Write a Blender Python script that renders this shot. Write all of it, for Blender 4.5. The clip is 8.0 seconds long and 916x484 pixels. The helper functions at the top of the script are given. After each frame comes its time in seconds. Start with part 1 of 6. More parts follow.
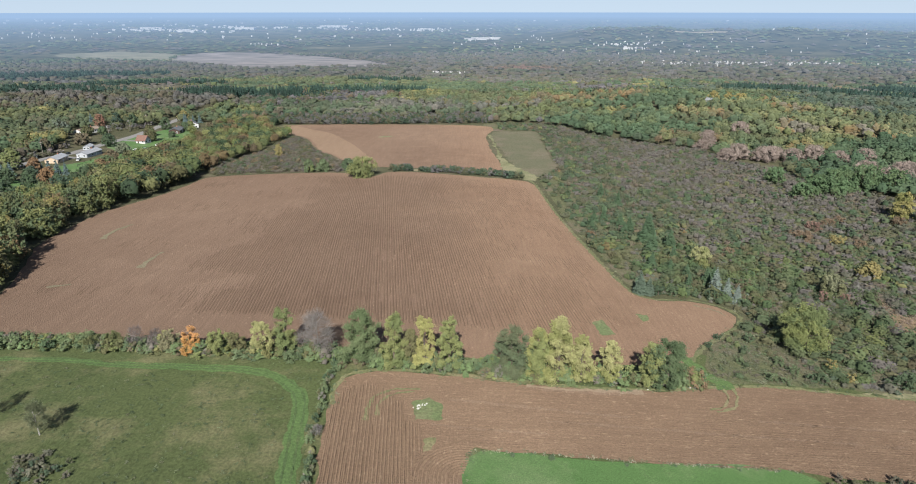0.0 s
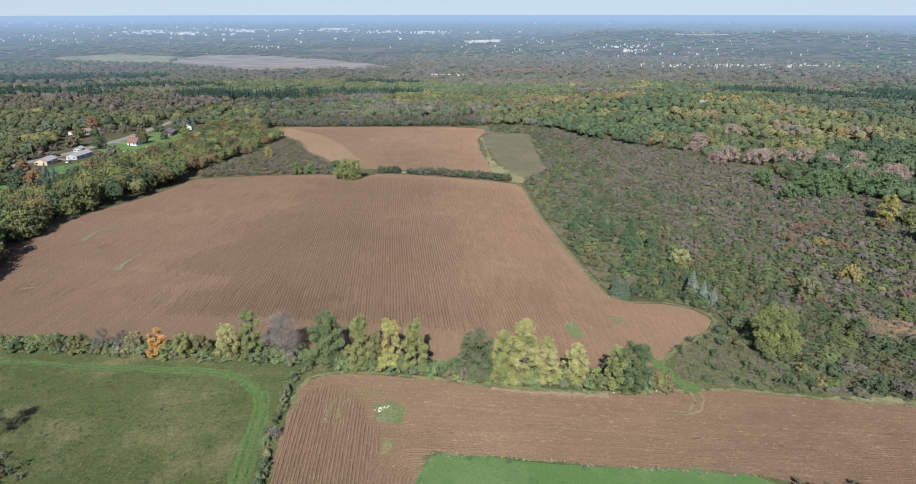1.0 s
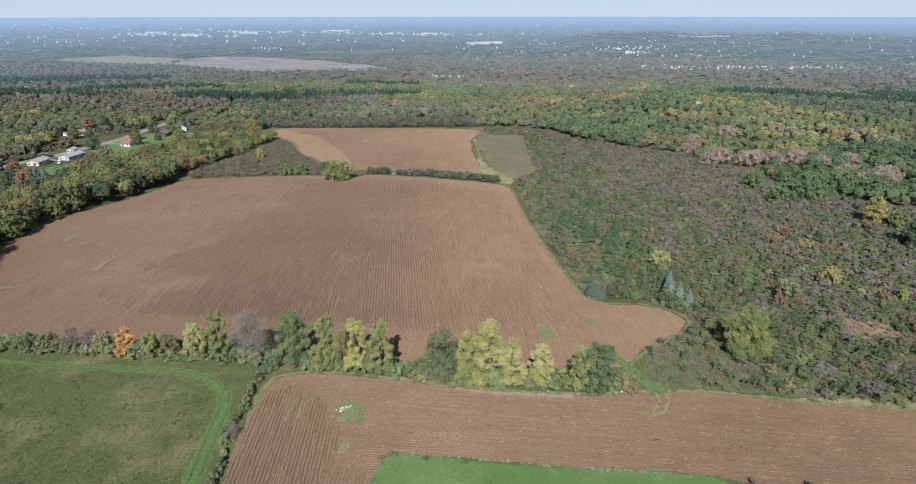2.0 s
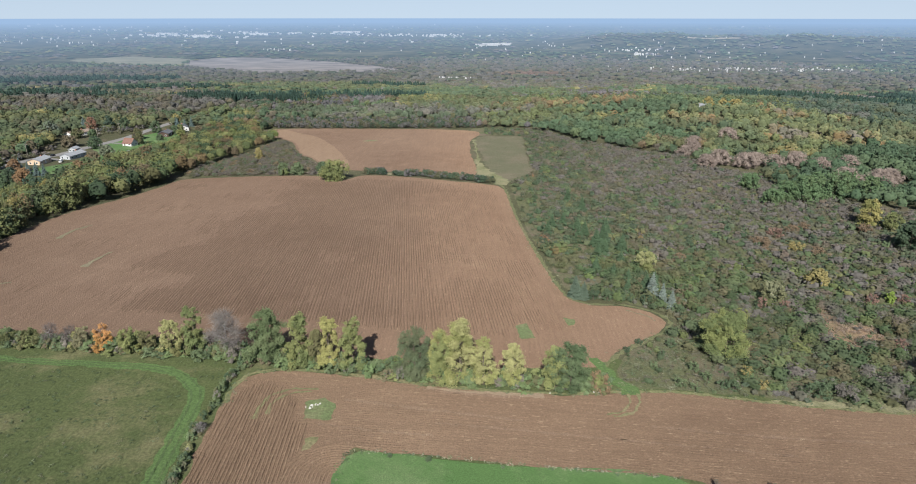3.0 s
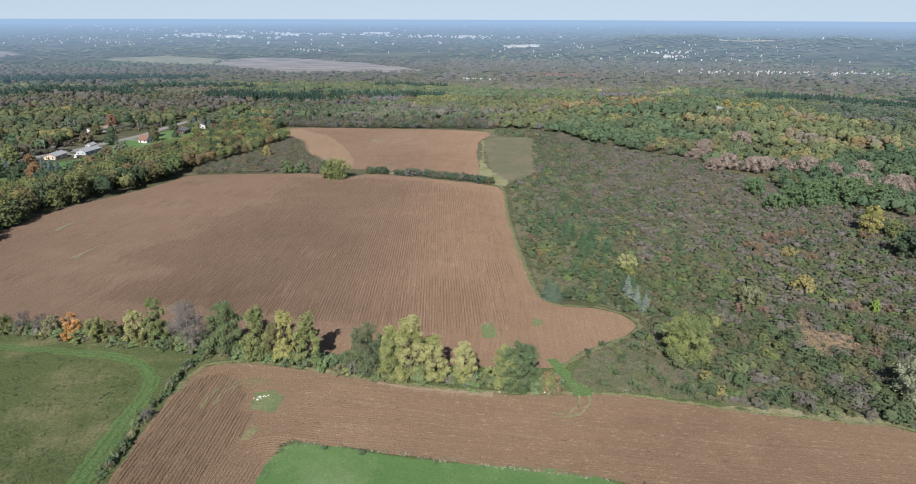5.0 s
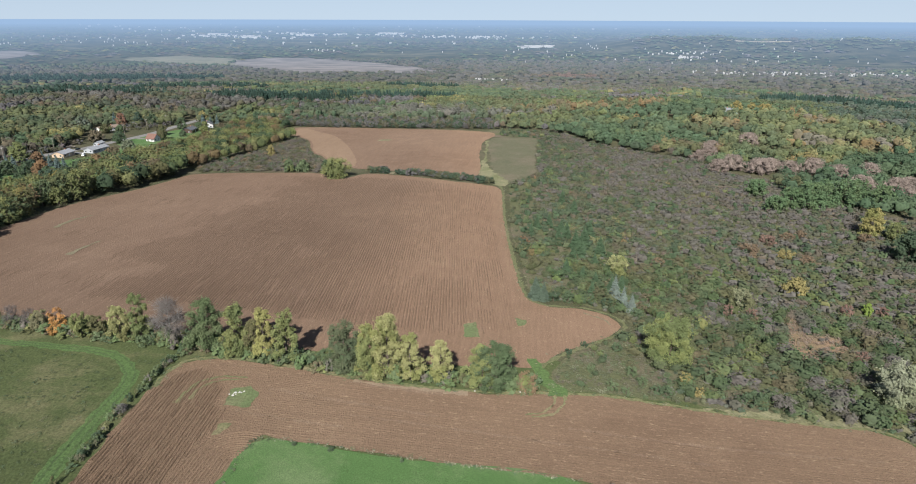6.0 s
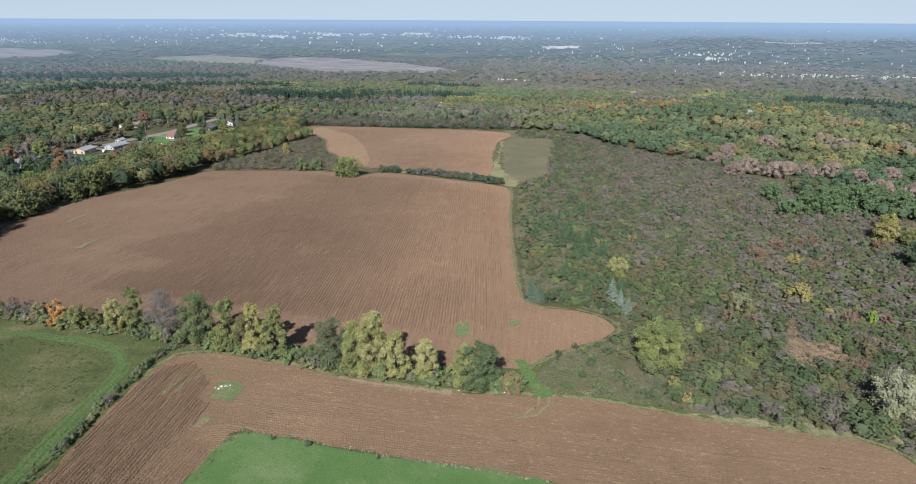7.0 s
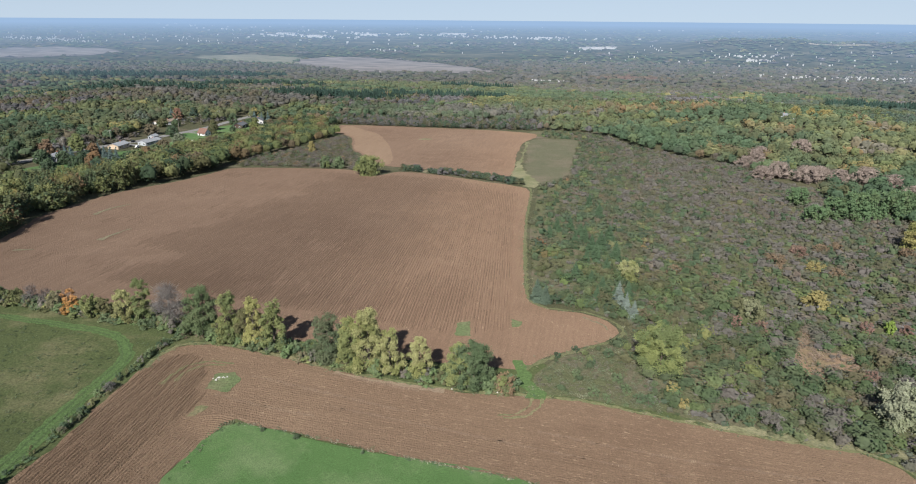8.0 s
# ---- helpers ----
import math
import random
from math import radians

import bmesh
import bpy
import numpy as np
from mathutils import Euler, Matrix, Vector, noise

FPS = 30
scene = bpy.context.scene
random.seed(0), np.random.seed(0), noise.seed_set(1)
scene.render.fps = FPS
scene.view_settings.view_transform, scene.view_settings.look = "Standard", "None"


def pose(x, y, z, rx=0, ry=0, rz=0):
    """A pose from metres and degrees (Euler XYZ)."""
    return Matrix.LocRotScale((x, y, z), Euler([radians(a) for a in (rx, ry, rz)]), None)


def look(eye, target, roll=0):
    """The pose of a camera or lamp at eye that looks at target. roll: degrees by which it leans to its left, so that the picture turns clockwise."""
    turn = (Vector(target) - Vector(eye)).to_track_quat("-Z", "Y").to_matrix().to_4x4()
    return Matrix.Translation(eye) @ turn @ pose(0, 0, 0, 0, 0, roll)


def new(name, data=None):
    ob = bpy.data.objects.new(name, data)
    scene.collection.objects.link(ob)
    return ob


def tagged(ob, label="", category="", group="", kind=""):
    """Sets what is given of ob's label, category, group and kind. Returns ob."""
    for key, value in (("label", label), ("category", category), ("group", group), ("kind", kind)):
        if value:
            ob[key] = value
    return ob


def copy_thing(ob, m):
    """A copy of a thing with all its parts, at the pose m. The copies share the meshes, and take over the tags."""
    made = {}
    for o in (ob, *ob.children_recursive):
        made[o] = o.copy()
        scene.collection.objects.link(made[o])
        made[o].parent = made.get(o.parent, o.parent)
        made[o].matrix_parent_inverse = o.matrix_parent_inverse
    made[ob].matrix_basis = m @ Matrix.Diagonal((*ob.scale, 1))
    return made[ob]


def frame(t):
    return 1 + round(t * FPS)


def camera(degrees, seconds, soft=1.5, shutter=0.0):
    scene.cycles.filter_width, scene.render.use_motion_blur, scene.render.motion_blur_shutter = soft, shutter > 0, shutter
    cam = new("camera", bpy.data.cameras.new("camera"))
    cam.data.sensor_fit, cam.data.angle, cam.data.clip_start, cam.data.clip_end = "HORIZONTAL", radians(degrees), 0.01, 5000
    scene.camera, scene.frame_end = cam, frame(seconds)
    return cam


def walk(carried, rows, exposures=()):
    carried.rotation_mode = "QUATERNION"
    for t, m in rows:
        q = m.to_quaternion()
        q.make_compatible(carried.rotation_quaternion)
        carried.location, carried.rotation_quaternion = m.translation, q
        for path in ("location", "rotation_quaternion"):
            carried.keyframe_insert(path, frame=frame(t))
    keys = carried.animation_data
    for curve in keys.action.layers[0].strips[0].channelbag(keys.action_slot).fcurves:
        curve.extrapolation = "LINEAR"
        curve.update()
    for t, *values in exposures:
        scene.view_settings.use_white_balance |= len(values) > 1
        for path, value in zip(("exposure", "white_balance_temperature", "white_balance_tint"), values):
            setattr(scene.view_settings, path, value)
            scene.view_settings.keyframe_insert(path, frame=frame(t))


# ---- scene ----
cam = camera(70.6, 8.0, soft=1.0)
METRES, EYE, TILT, LEAN, TURN = 76.0, 90.0, -19.8, 0.0, 0.0
ROWS = [
    (0.0, 0.0, 0.0, 0.0, -0.0, 0.0, 0.0),
    (0.5, 0.061, 0.0042, -0.0001, 0.12, 0.12, -0.02),
    (1.0, 0.1224, 0.0066, -0.0009, 0.2, 0.21, -0.05),
    (1.5, 0.1876, 0.0071, -0.0025, 0.33, 0.28, -0.09),
    (3.0, 0.3734, -0.0008, -0.0109, 1.42, 0.47, -0.53),
    (3.5, 0.4359, -0.0026, -0.0134, 2.04, 0.5, -0.83),
    (4.0, 0.5, -0.004, -0.0155, 2.73, 0.53, -1.12),
    (4.5, 0.562, -0.0042, -0.0166, 3.38, 0.54, -1.4),
    (6.0, 0.7488, 0.0013, -0.018, 5.24, 0.54, -2.1),
    (6.5, 0.8112, 0.0054, -0.0174, 6.14, 0.52, -2.47),
    (7.0, 0.8732, 0.0115, -0.016, 7.37, 0.48, -2.98),
    (7.5, 0.935, 0.019, -0.0142, 8.86, 0.4, -3.57),
    (8.0, 0.9978, 0.0261, -0.0124, 10.38, 0.32, -4.16),
]
walk(cam, [(t, pose(0, 0, EYE, TILT, LEAN, TURN) @ pose(METRES * x, METRES * y, METRES * z, 90 + pitch, roll, yaw)) for t, x, y, z, yaw, pitch, roll in ROWS],
     exposures=[(0.0, 0.62), (2.0, 0.58), (5.0, 0.56), (8.0, 0.53)])
import mathutils.geometry

# ---- world, sun, exposure ----
SUN_EL, SUN_AZ = 36.45, 184.2
world = bpy.data.worlds.new("world")
scene.world = world
world.use_nodes = True
wn = world.node_tree.nodes
sky = wn.new("ShaderNodeTexSky")
sky.sky_type = "NISHITA"
sky.sun_disc = False
sky.sun_elevation = radians(SUN_EL)
sky.sun_rotation = radians(SUN_AZ)
sky.altitude = 200
sky.air_density, sky.dust_density, sky.ozone_density = 1.0, 0.8, 2.5
wn["Background"].inputs["Strength"].default_value = 0.06
coord, raised = wn.new("ShaderNodeTexCoord"), wn.new("ShaderNodeVectorMath")
raised.inputs[1].default_value = (0, 0, 0.09)
world.node_tree.links.new(coord.outputs["Generated"], raised.inputs[0])
world.node_tree.links.new(raised.outputs["Vector"], sky.inputs["Vector"])
# pale horizon haze, thinning with height
split, thin_out, veil = wn.new("ShaderNodeSeparateXYZ"), wn.new("ShaderNodeMapRange"), wn.new("ShaderNodeMix")
thin_out.inputs["From Max"].default_value = 0.35
thin_out.inputs["To Min"].default_value, thin_out.inputs["To Max"].default_value = 0.78, 0.1
veil.data_type = "RGBA"
veil.inputs[7].default_value = (6.9, 8.25, 9.95, 1)
world.node_tree.links.new(coord.outputs["Generated"], split.inputs[0])
world.node_tree.links.new(split.outputs["Z"], thin_out.inputs["Value"])
world.node_tree.links.new(thin_out.outputs[0], veil.inputs[0])
world.node_tree.links.new(sky.outputs["Color"], veil.inputs[6])
world.node_tree.links.new(veil.outputs[2], wn["Background"].inputs["Color"])
sun_data = bpy.data.lights.new("sun", "SUN")
sun_data.energy, sun_data.angle, sun_data.color = 5.0, radians(0.53), (1.0, 0.972, 0.918)
sun = new("sun", sun_data)
ca, sa = math.cos(radians(SUN_AZ)), math.sin(radians(SUN_AZ))
ce, se = math.cos(radians(SUN_EL)), math.sin(radians(SUN_EL))
sun.matrix_world = look((sa * ce * 300, ca * ce * 300, se * 300), (0, 0, 0))

# ---- the lie of the land ----
HILL_X, HILL_Y, HILL_R = (-170, -60, 50, 160), (130, 230, 340, 460, 600), 90.0
HILL_H = [0.17, 2.52, 1.63, -1.42, 0.4, 2.22, 0.57, -2.1, -1.28, 0.33,
          0.09, -1.38, -1.41, 0.16, 0.74, 0.55, -1.73, 0.46, 1.78, 1.06]


# wooded hills beyond the fields: centre, spread, height
WOOD_HILLS = [(300, 690, 105, 8.5), (205, 808, 95, 9.5), (400, 860, 130, 8.0), (440, 1200, 150, 10.5), (-550, 820, 140, 12.5),
              (500, 640, 115, 4.0), (-560, 1230, 160, 9.5), (230, 556, 60, -2.6), (-230, 1340, 120, 5.0), (-590, 862, 60, 6.0)]


def ease(t):
    t = np.clip(t, 0, 1)
    return t * t * (3 - 2 * t)


def ground_z(x, y):
    x, y = np.asarray(x, float), np.asarray(y, float)
    cx, cy = np.clip(x, -320, 330), np.clip(y, 60, 680)
    near = 3.06 - 1.7 * cx / 100 - 3.35 * cy / 100
    for i, h in enumerate(HILL_H):
        a, b = HILL_X[i % 4], HILL_Y[i // 4]
        near = near + h * np.exp(-((cx - a) ** 2 + (cy - b) ** 2) / (2 * HILL_R ** 2))
    r = np.hypot(x - 40, y)
    far = -62 + np.maximum(0, r - 2300) * 0.0493
    az = np.degrees(np.arctan2(x - 40, y))
    far = far + (36 + 4 * np.sin(az * 0.55) + 3 * np.sin(az * 1.3)) * np.exp(-((r - 3000) / 230) ** 2) * ease((az - 5) / 6)
    land = near + (far - near) * ease((r - 620) / 1050)
    for a, b, spread, h in WOOD_HILLS:
        land = land + h * np.exp(-((x - a) ** 2 + (y - b) ** 2) / (2 * spread ** 2))
    return land


def wave(x, y, scale, seed):
    """A smooth plan noise, about -1 to 1."""
    rng = np.random.default_rng(seed)
    out = 0
    for k in range(6):
        a, p = rng.uniform(0, 6.28, 2)
        s = 2 * np.pi / scale * rng.uniform(0.6, 1.8)
        out = out + np.sin((x * math.cos(a) + y * math.sin(a)) * s + p)
    return out / 3.0


def inside(poly, x, y):
    x, y = np.asarray(x, float), np.asarray(y, float)
    hit = np.zeros(x.shape, bool)
    n = len(poly)
    for i in range(n):
        (x0, y0), (x1, y1) = poly[i], poly[(i + 1) % n]
        if y0 != y1:
            hit ^= ((y0 > y) != (y1 > y)) & (x < (x1 - x0) * (y - y0) / (y1 - y0) + x0)
    return hit


def resample(pts, step, closed, sharp=False):
    """Catmull-Rom through the points of a plan line, at even steps."""
    p = [np.array(q, float) for q in pts]
    n = len(p)
    out = []
    for i in range(n if closed else n - 1):
        a, b = p[i], p[(i + 1) % n]
        pa = p[(i - 1) % n] if closed or i > 0 else a
        pb = p[(i + 2) % n] if closed or i + 2 < n else b
        if sharp:
            pa, pb = 2 * a - b, 2 * b - a
        k = max(1, int(np.linalg.norm(b - a) / step))
        for j in range(k):
            t = j / k
            out.append(0.5 * (2 * a + (b - pa) * t + (2 * pa - 5 * a + 4 * b - pb) * t * t + (3 * a - pa - 3 * b + pb) * t ** 3))
    if not closed:
        out.append(p[-1])
    return np.array(out)


MAIN = [(-150, 168), (-149, 190), (-160, 220), (-172, 250), (-175, 276), (-175, 300), (-172, 318), (-164, 345), (-160, 368),
        (-157, 392), (-148, 398), (-128, 404), (-105, 408), (-78, 409), (-66, 402), (-58, 393), (-52, 398), (-46, 409),
        (-32, 411), (-10, 405), (15, 397), (36, 390), (46, 378), (50, 307), (55, 250), (59, 215), (62, 205), (68, 201),
        (80, 202), (88, 198), (91, 190), (85, 181), (69, 165), (63, 156), (40, 152), (6, 152), (-45, 158), (-111, 161)]
NEAR = [(-26, 60), (-27, 97), (-29, 115), (-30, 128), (-29, 137), (-25, 142), (-15, 144), (2, 142), (17, 140), (31, 139),
        (50, 139.5), (64, 142), (79, 144.5), (94, 143.5), (117, 141.5), (135, 141), (145, 141), (150, 137), (152, 130),
        (153, 118), (150, 108), (120, 106), (75, 108.5), (71, 110), (34, 111), (15, 112.5), (2, 112.5), (1.5, 108), (0, 95), (-2, 60)]
LAWN = [(2.6, 111.4), (15, 111.8), (34, 110.3), (71, 109.3), (72, 85), (70, 50), (-2, 50), (0.2, 95)]
FAR = [(-163, 585), (-167, 618), (-164, 636), (-95, 641), (24, 620), (24, 550), (26, 480), (30, 425), (20, 417), (-17, 424),
       (-33, 424), (-58, 429), (-74, 438), (-94, 475), (-108, 495), (-130, 553), (-150, 575)]
SAND = [(-160, 628), (-140, 610), (-112, 578), (-85, 520), (-65, 465), (-60, 434), (-74, 441), (-93, 477), (-107, 497),
        (-129, 555), (-149, 577), (-161, 590)]
OLIVE = [(28, 570), (48, 585), (70, 582), (68, 500), (66, 428), (44, 398), (38, 440), (33, 490)]
PALE = [(26, 565), (29.5, 500), (29, 440), (32, 413), (42, 391), (50, 395), (46, 413), (39, 433), (32, 470), (29, 565)]
SCRUB = [(66, 146), (79, 146.5), (94, 145.5), (117, 143.5), (145, 143), (152, 138), (156, 120), (230, 120), (420, 300),
         (420, 350), (300, 352), (262, 352), (236, 385), (222, 393), (226, 450), (200, 460), (195, 511), (161, 524), (119, 564),
         (98, 612), (72, 628), (28, 640), (26, 590), (48, 590), (72, 586), (70, 500), (68, 428), (52, 400), (51, 383),
         (53, 307), (58, 250), (62, 216), (66, 208), (80, 206), (92, 200), (95, 190), (88, 180), (72, 164)]
LEFT_SCRUB = [(-176, 402), (-150, 402), (-105, 412), (-70, 412), (-64, 432), (-78, 436), (-98, 473), (-112, 495), (-134, 553),
              (-152, 573), (-168, 580), (-178, 520)]
VILLAGE = [(-300, 325), (-215, 325), (-205, 372), (-200, 440), (-205, 480), (-215, 520), (-226, 560), (-236, 640), (-262, 640), (-296, 600), (-340, 572), (-326, 540), (-300, 500)]
MARSH = [(-900, 2067), (-897, 2273), (-782, 2345), (-438, 2247), (-174, 1914), (-363, 1854), (-563, 1817)]
MARSH_OLIVE = [(-1300, 2154), (-1154, 2276), (-952, 2263), (-900, 2067), (-1092, 2073)]
MARSH_WEST = [(-2050, 2000), (-1919, 2234), (-1662, 2226), (-1629, 2034), (-1815, 1863)]
RIDGE_FIELD = [(880, 2800), (985, 2775), (1085, 2730), (1092, 2752), (990, 2800), (884, 2826)]
HILL_MEADOW = [(445, 800), (505, 770), (580, 765), (600, 835), (530, 850), (462, 868)]
MEADOW = [(-260, 40), (-30, 40), (-30, 148), (-60, 152), (-150, 160), (-260, 160)]
ROAD = [(-296, 300), (-290, 400), (-287, 440), (-281, 466), (-279, 500), (-275, 548), (-279, 600), (-285, 680)]


# ---- materials ----
def material(name, rough=0.9, spec=0.2):
    m = bpy.data.materials.new(name)
    m.use_nodes = True
    b = m.node_tree.nodes["Principled BSDF"]
    b.inputs["Roughness"].default_value = rough
    b.inputs["Specular IOR Level"].default_value = spec
    b.inputs["Diffuse Roughness"].default_value = 1.0 if rough > 0.7 else 0.0
    return m, m.node_tree.nodes, m.node_tree.links, b


def mix(nodes, links, fac, a, b, how="MIX"):
    """Mixes colours or sockets; returns the colour socket."""
    n = nodes.new("ShaderNodeMix")
    n.data_type, n.blend_type = "RGBA", how
    for slot, v in ((0, fac), (6, a), (7, b)):
        if isinstance(v, bpy.types.NodeSocket):
            links.new(v, n.inputs[slot])
        else:
            n.inputs[slot].default_value = v if slot == 0 else (*v, 1)
    return n.outputs[2]


def grain(nodes, links, scale, detail=4, lo=0.4, hi=0.6, stretch=None, turn=0.0, rough=0.55):
    """Noise in world metres, between lo and hi drawn out to 0..1. stretch: a factor on the second axis of the turned plan."""
    geo = nodes.new("ShaderNodeNewGeometry")
    mp = nodes.new("ShaderNodeMapping")
    mp.inputs["Rotation"].default_value = (0, 0, radians(turn if abs(turn) < 45 else 0))
    mp.inputs["Scale"].default_value = (stretch or 1, 1, 1) if abs(turn) > 45 else (1, stretch or 1, 1)
    nz = nodes.new("ShaderNodeTexNoise")
    nz.inputs["Scale"].default_value, nz.inputs["Detail"].default_value, nz.inputs["Roughness"].default_value = scale, detail, rough
    mr = nodes.new("ShaderNodeMapRange")
    mr.inputs["From Min"].default_value, mr.inputs["From Max"].default_value = lo, hi
    links.new(geo.outputs["Position"], mp.inputs["Vector"])
    links.new(mp.outputs["Vector"], nz.inputs["Vector"])
    links.new(nz.outputs["Fac"], mr.inputs["Value"])
    return mr.outputs["Result"]


def bump(nodes, links, b, height, strength, distance):
    n = nodes.new("ShaderNodeBump")
    n.inputs["Strength"].default_value, n.inputs["Distance"].default_value = strength, distance
    links.new(height, n.inputs["Height"])
    links.new(n.outputs["Normal"], b.inputs["Normal"])


def soil_material(name, dark, light, straw, turn, straw_lo=0.58, dry=None):
    m, n, l, b = material(name, 0.95, 0.1)
    broad = grain(n, l, 0.012, 3, 0.35, 0.65)
    patch = grain(n, l, 0.09, 4, 0.35, 0.65)
    rows = grain(n, l, 1.1, 3, 0.35, 0.65, stretch=0.03, turn=turn)
    clods = grain(n, l, 2.6, 4, 0.3, 0.7)
    bits = grain(n, l, 1.7, 5, straw_lo, straw_lo + 0.12, stretch=0.35, turn=turn, rough=0.7)
    c = mix(n, l, broad, dark, light)
    c = mix(n, l, patch, c, mix(n, l, 0.5, dark, light), "MIX")
    half = mix(n, l, 0.62, c, (0.0, 0.0, 0.0))
    c = mix(n, l, rows, mix(n, l, 0.22, c, half), c)
    c = mix(n, l, clods, mix(n, l, 0.56, c, half), c)
    k = n.new("ShaderNodeMath")
    k.operation = "MULTIPLY"
    k.inputs[1].default_value = 0.72
    l.new(bits, k.inputs[0])
    c = mix(n, l, k.outputs[0], c, straw)
    if dry:
        # eastern side painted paler for the ridges' sunlit flanks, with a ragged edge
        geo, axes, ramp, edge = n.new("ShaderNodeNewGeometry"), n.new("ShaderNodeSeparateXYZ"), n.new("ShaderNodeMapRange"), n.new("ShaderNodeMath")
        edge.operation = "MULTIPLY_ADD"
        edge.inputs[1].default_value = 26.0
        ramp.interpolation_type = "SMOOTHSTEP"
        ramp.inputs["From Min"].default_value, ramp.inputs["From Max"].default_value = -22.0, 52.0
        l.new(geo.outputs["Position"], axes.inputs[0])
        l.new(grain(n, l, 0.03, 4, 0.3, 0.7), edge.inputs[0])
        l.new(axes.outputs["X"], edge.inputs[2])
        l.new(edge.outputs[0], ramp.inputs["Value"])
        c = mix(n, l, ramp.outputs[0], c, mix(n, l, 1.0, c, dry, "MULTIPLY"))
    l.new(c, b.inputs["Base Color"])
    bump(n, l, b, clods, 0.9, 0.25)
    return m


def grass_material(name, dark, light, dry, dry_lo=0.5, fine=1.6, stretch=None, turn=0.0, relief=0.7):
    m, n, l, b = material(name, 0.9, 0.15)
    broad = grain(n, l, 0.02, 4, 0.35, 0.65)
    mid = grain(n, l, 0.16, 5, 0.3, 0.7)
    tuft = grain(n, l, fine, 4, 0.3, 0.7, stretch=stretch, turn=turn)
    d = grain(n, l, 0.055, 6, dry_lo, dry_lo + 0.2, rough=0.65)
    c = mix(n, l, mid, dark, light)
    c = mix(n, l, grain(n, l, 0.5, 5, 0.4, 0.75, rough=0.65), c, dark)
    c = mix(n, l, broad, c, mix(n, l, 0.5, dark, light))
    c = mix(n, l, d, c, dry)
    c = mix(n, l, tuft, mix(n, l, 0.45, c, (0.0, 0.0, 0.0)), c)
    l.new(c, b.inputs["Base Color"])
    bump(n, l, b, tuft, relief, 0.2)
    return m


def plain_material(name, colour, rough=0.8, var=0.25, scale=1.5, metal=0.0, spec=0.3):
    m, n, l, b = material(name, rough, spec)
    c = mix(n, l, grain(n, l, scale, 4, 0.35, 0.65), colour, [v * (1 - var) for v in colour])
    c = mix(n, l, grain(n, l, scale * 7, 3, 0.35, 0.7), c, [v * (1 - var * 0.7) for v in colour])
    l.new(c, b.inputs["Base Color"])
    b.inputs["Metallic"].default_value = metal
    return m


def foliage_material(name, haze=False, thin=0.12):
    """Leaf colour from the mesh's own leaf attribute, varied from leaf to leaf and from plant to plant."""
    m, n, l, b = material(name, 0.75, 0.15)
    at = n.new("ShaderNodeAttribute")
    at.attribute_name = "leaf"
    geo = n.new("ShaderNodeNewGeometry")
    info = n.new("ShaderNodeObjectInfo")
    hs = n.new("ShaderNodeHueSaturation")
    val = n.new("ShaderNodeMapRange")
    val.inputs["To Min"].default_value, val.inputs["To Max"].default_value = 0.9, 1.1
    hue = n.new("ShaderNodeMapRange")
    hue.inputs["To Min"].default_value, hue.inputs["To Max"].default_value = 0.497, 0.503
    l.new(geo.outputs["Random Per Island"], val.inputs["Value"])
    l.new(info.outputs["Random"], hue.inputs["Value"])
    l.new(val.outputs[0], hs.inputs["Value"])
    l.new(hue.outputs[0], hs.inputs["Hue"])
    l.new(at.outputs["Color"], hs.inputs["Color"])
    l.new(hs.outputs["Color"], b.inputs["Base Color"])
    clump = grain(n, l, 0.5, 4, 0.32, 0.68, rough=0.6)
    shade = n.new("ShaderNodeMapRange")
    shade.inputs["To Min"].default_value, shade.inputs["To Max"].default_value = (0.84, 1.16) if haze else (0.7, 1.13)
    l.new(clump, shade.inputs["Value"])
    times = n.new("ShaderNodeMath")
    times.operation = "MULTIPLY"
    l.new(val.outputs[0], times.inputs[0])
    l.new(shade.outputs[0], times.inputs[1])
    l.new(times.outputs[0], hs.inputs["Value"])
    bump(n, l, b, clump, 0.4, 0.5)
    if thin and not haze:
        # light passes through thin leaves
        tr, ms = n.new("ShaderNodeBsdfTranslucent"), n.new("ShaderNodeMixShader")
        ms.inputs["Fac"].default_value = thin
        l.new(hs.outputs["Color"], tr.inputs["Color"])
        l.new(b.outputs[0], ms.inputs[1])
        l.new(tr.outputs[0], ms.inputs[2])
        l.new(ms.outputs[0], n["Material Output"].inputs["Surface"])
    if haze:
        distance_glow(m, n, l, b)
    return m


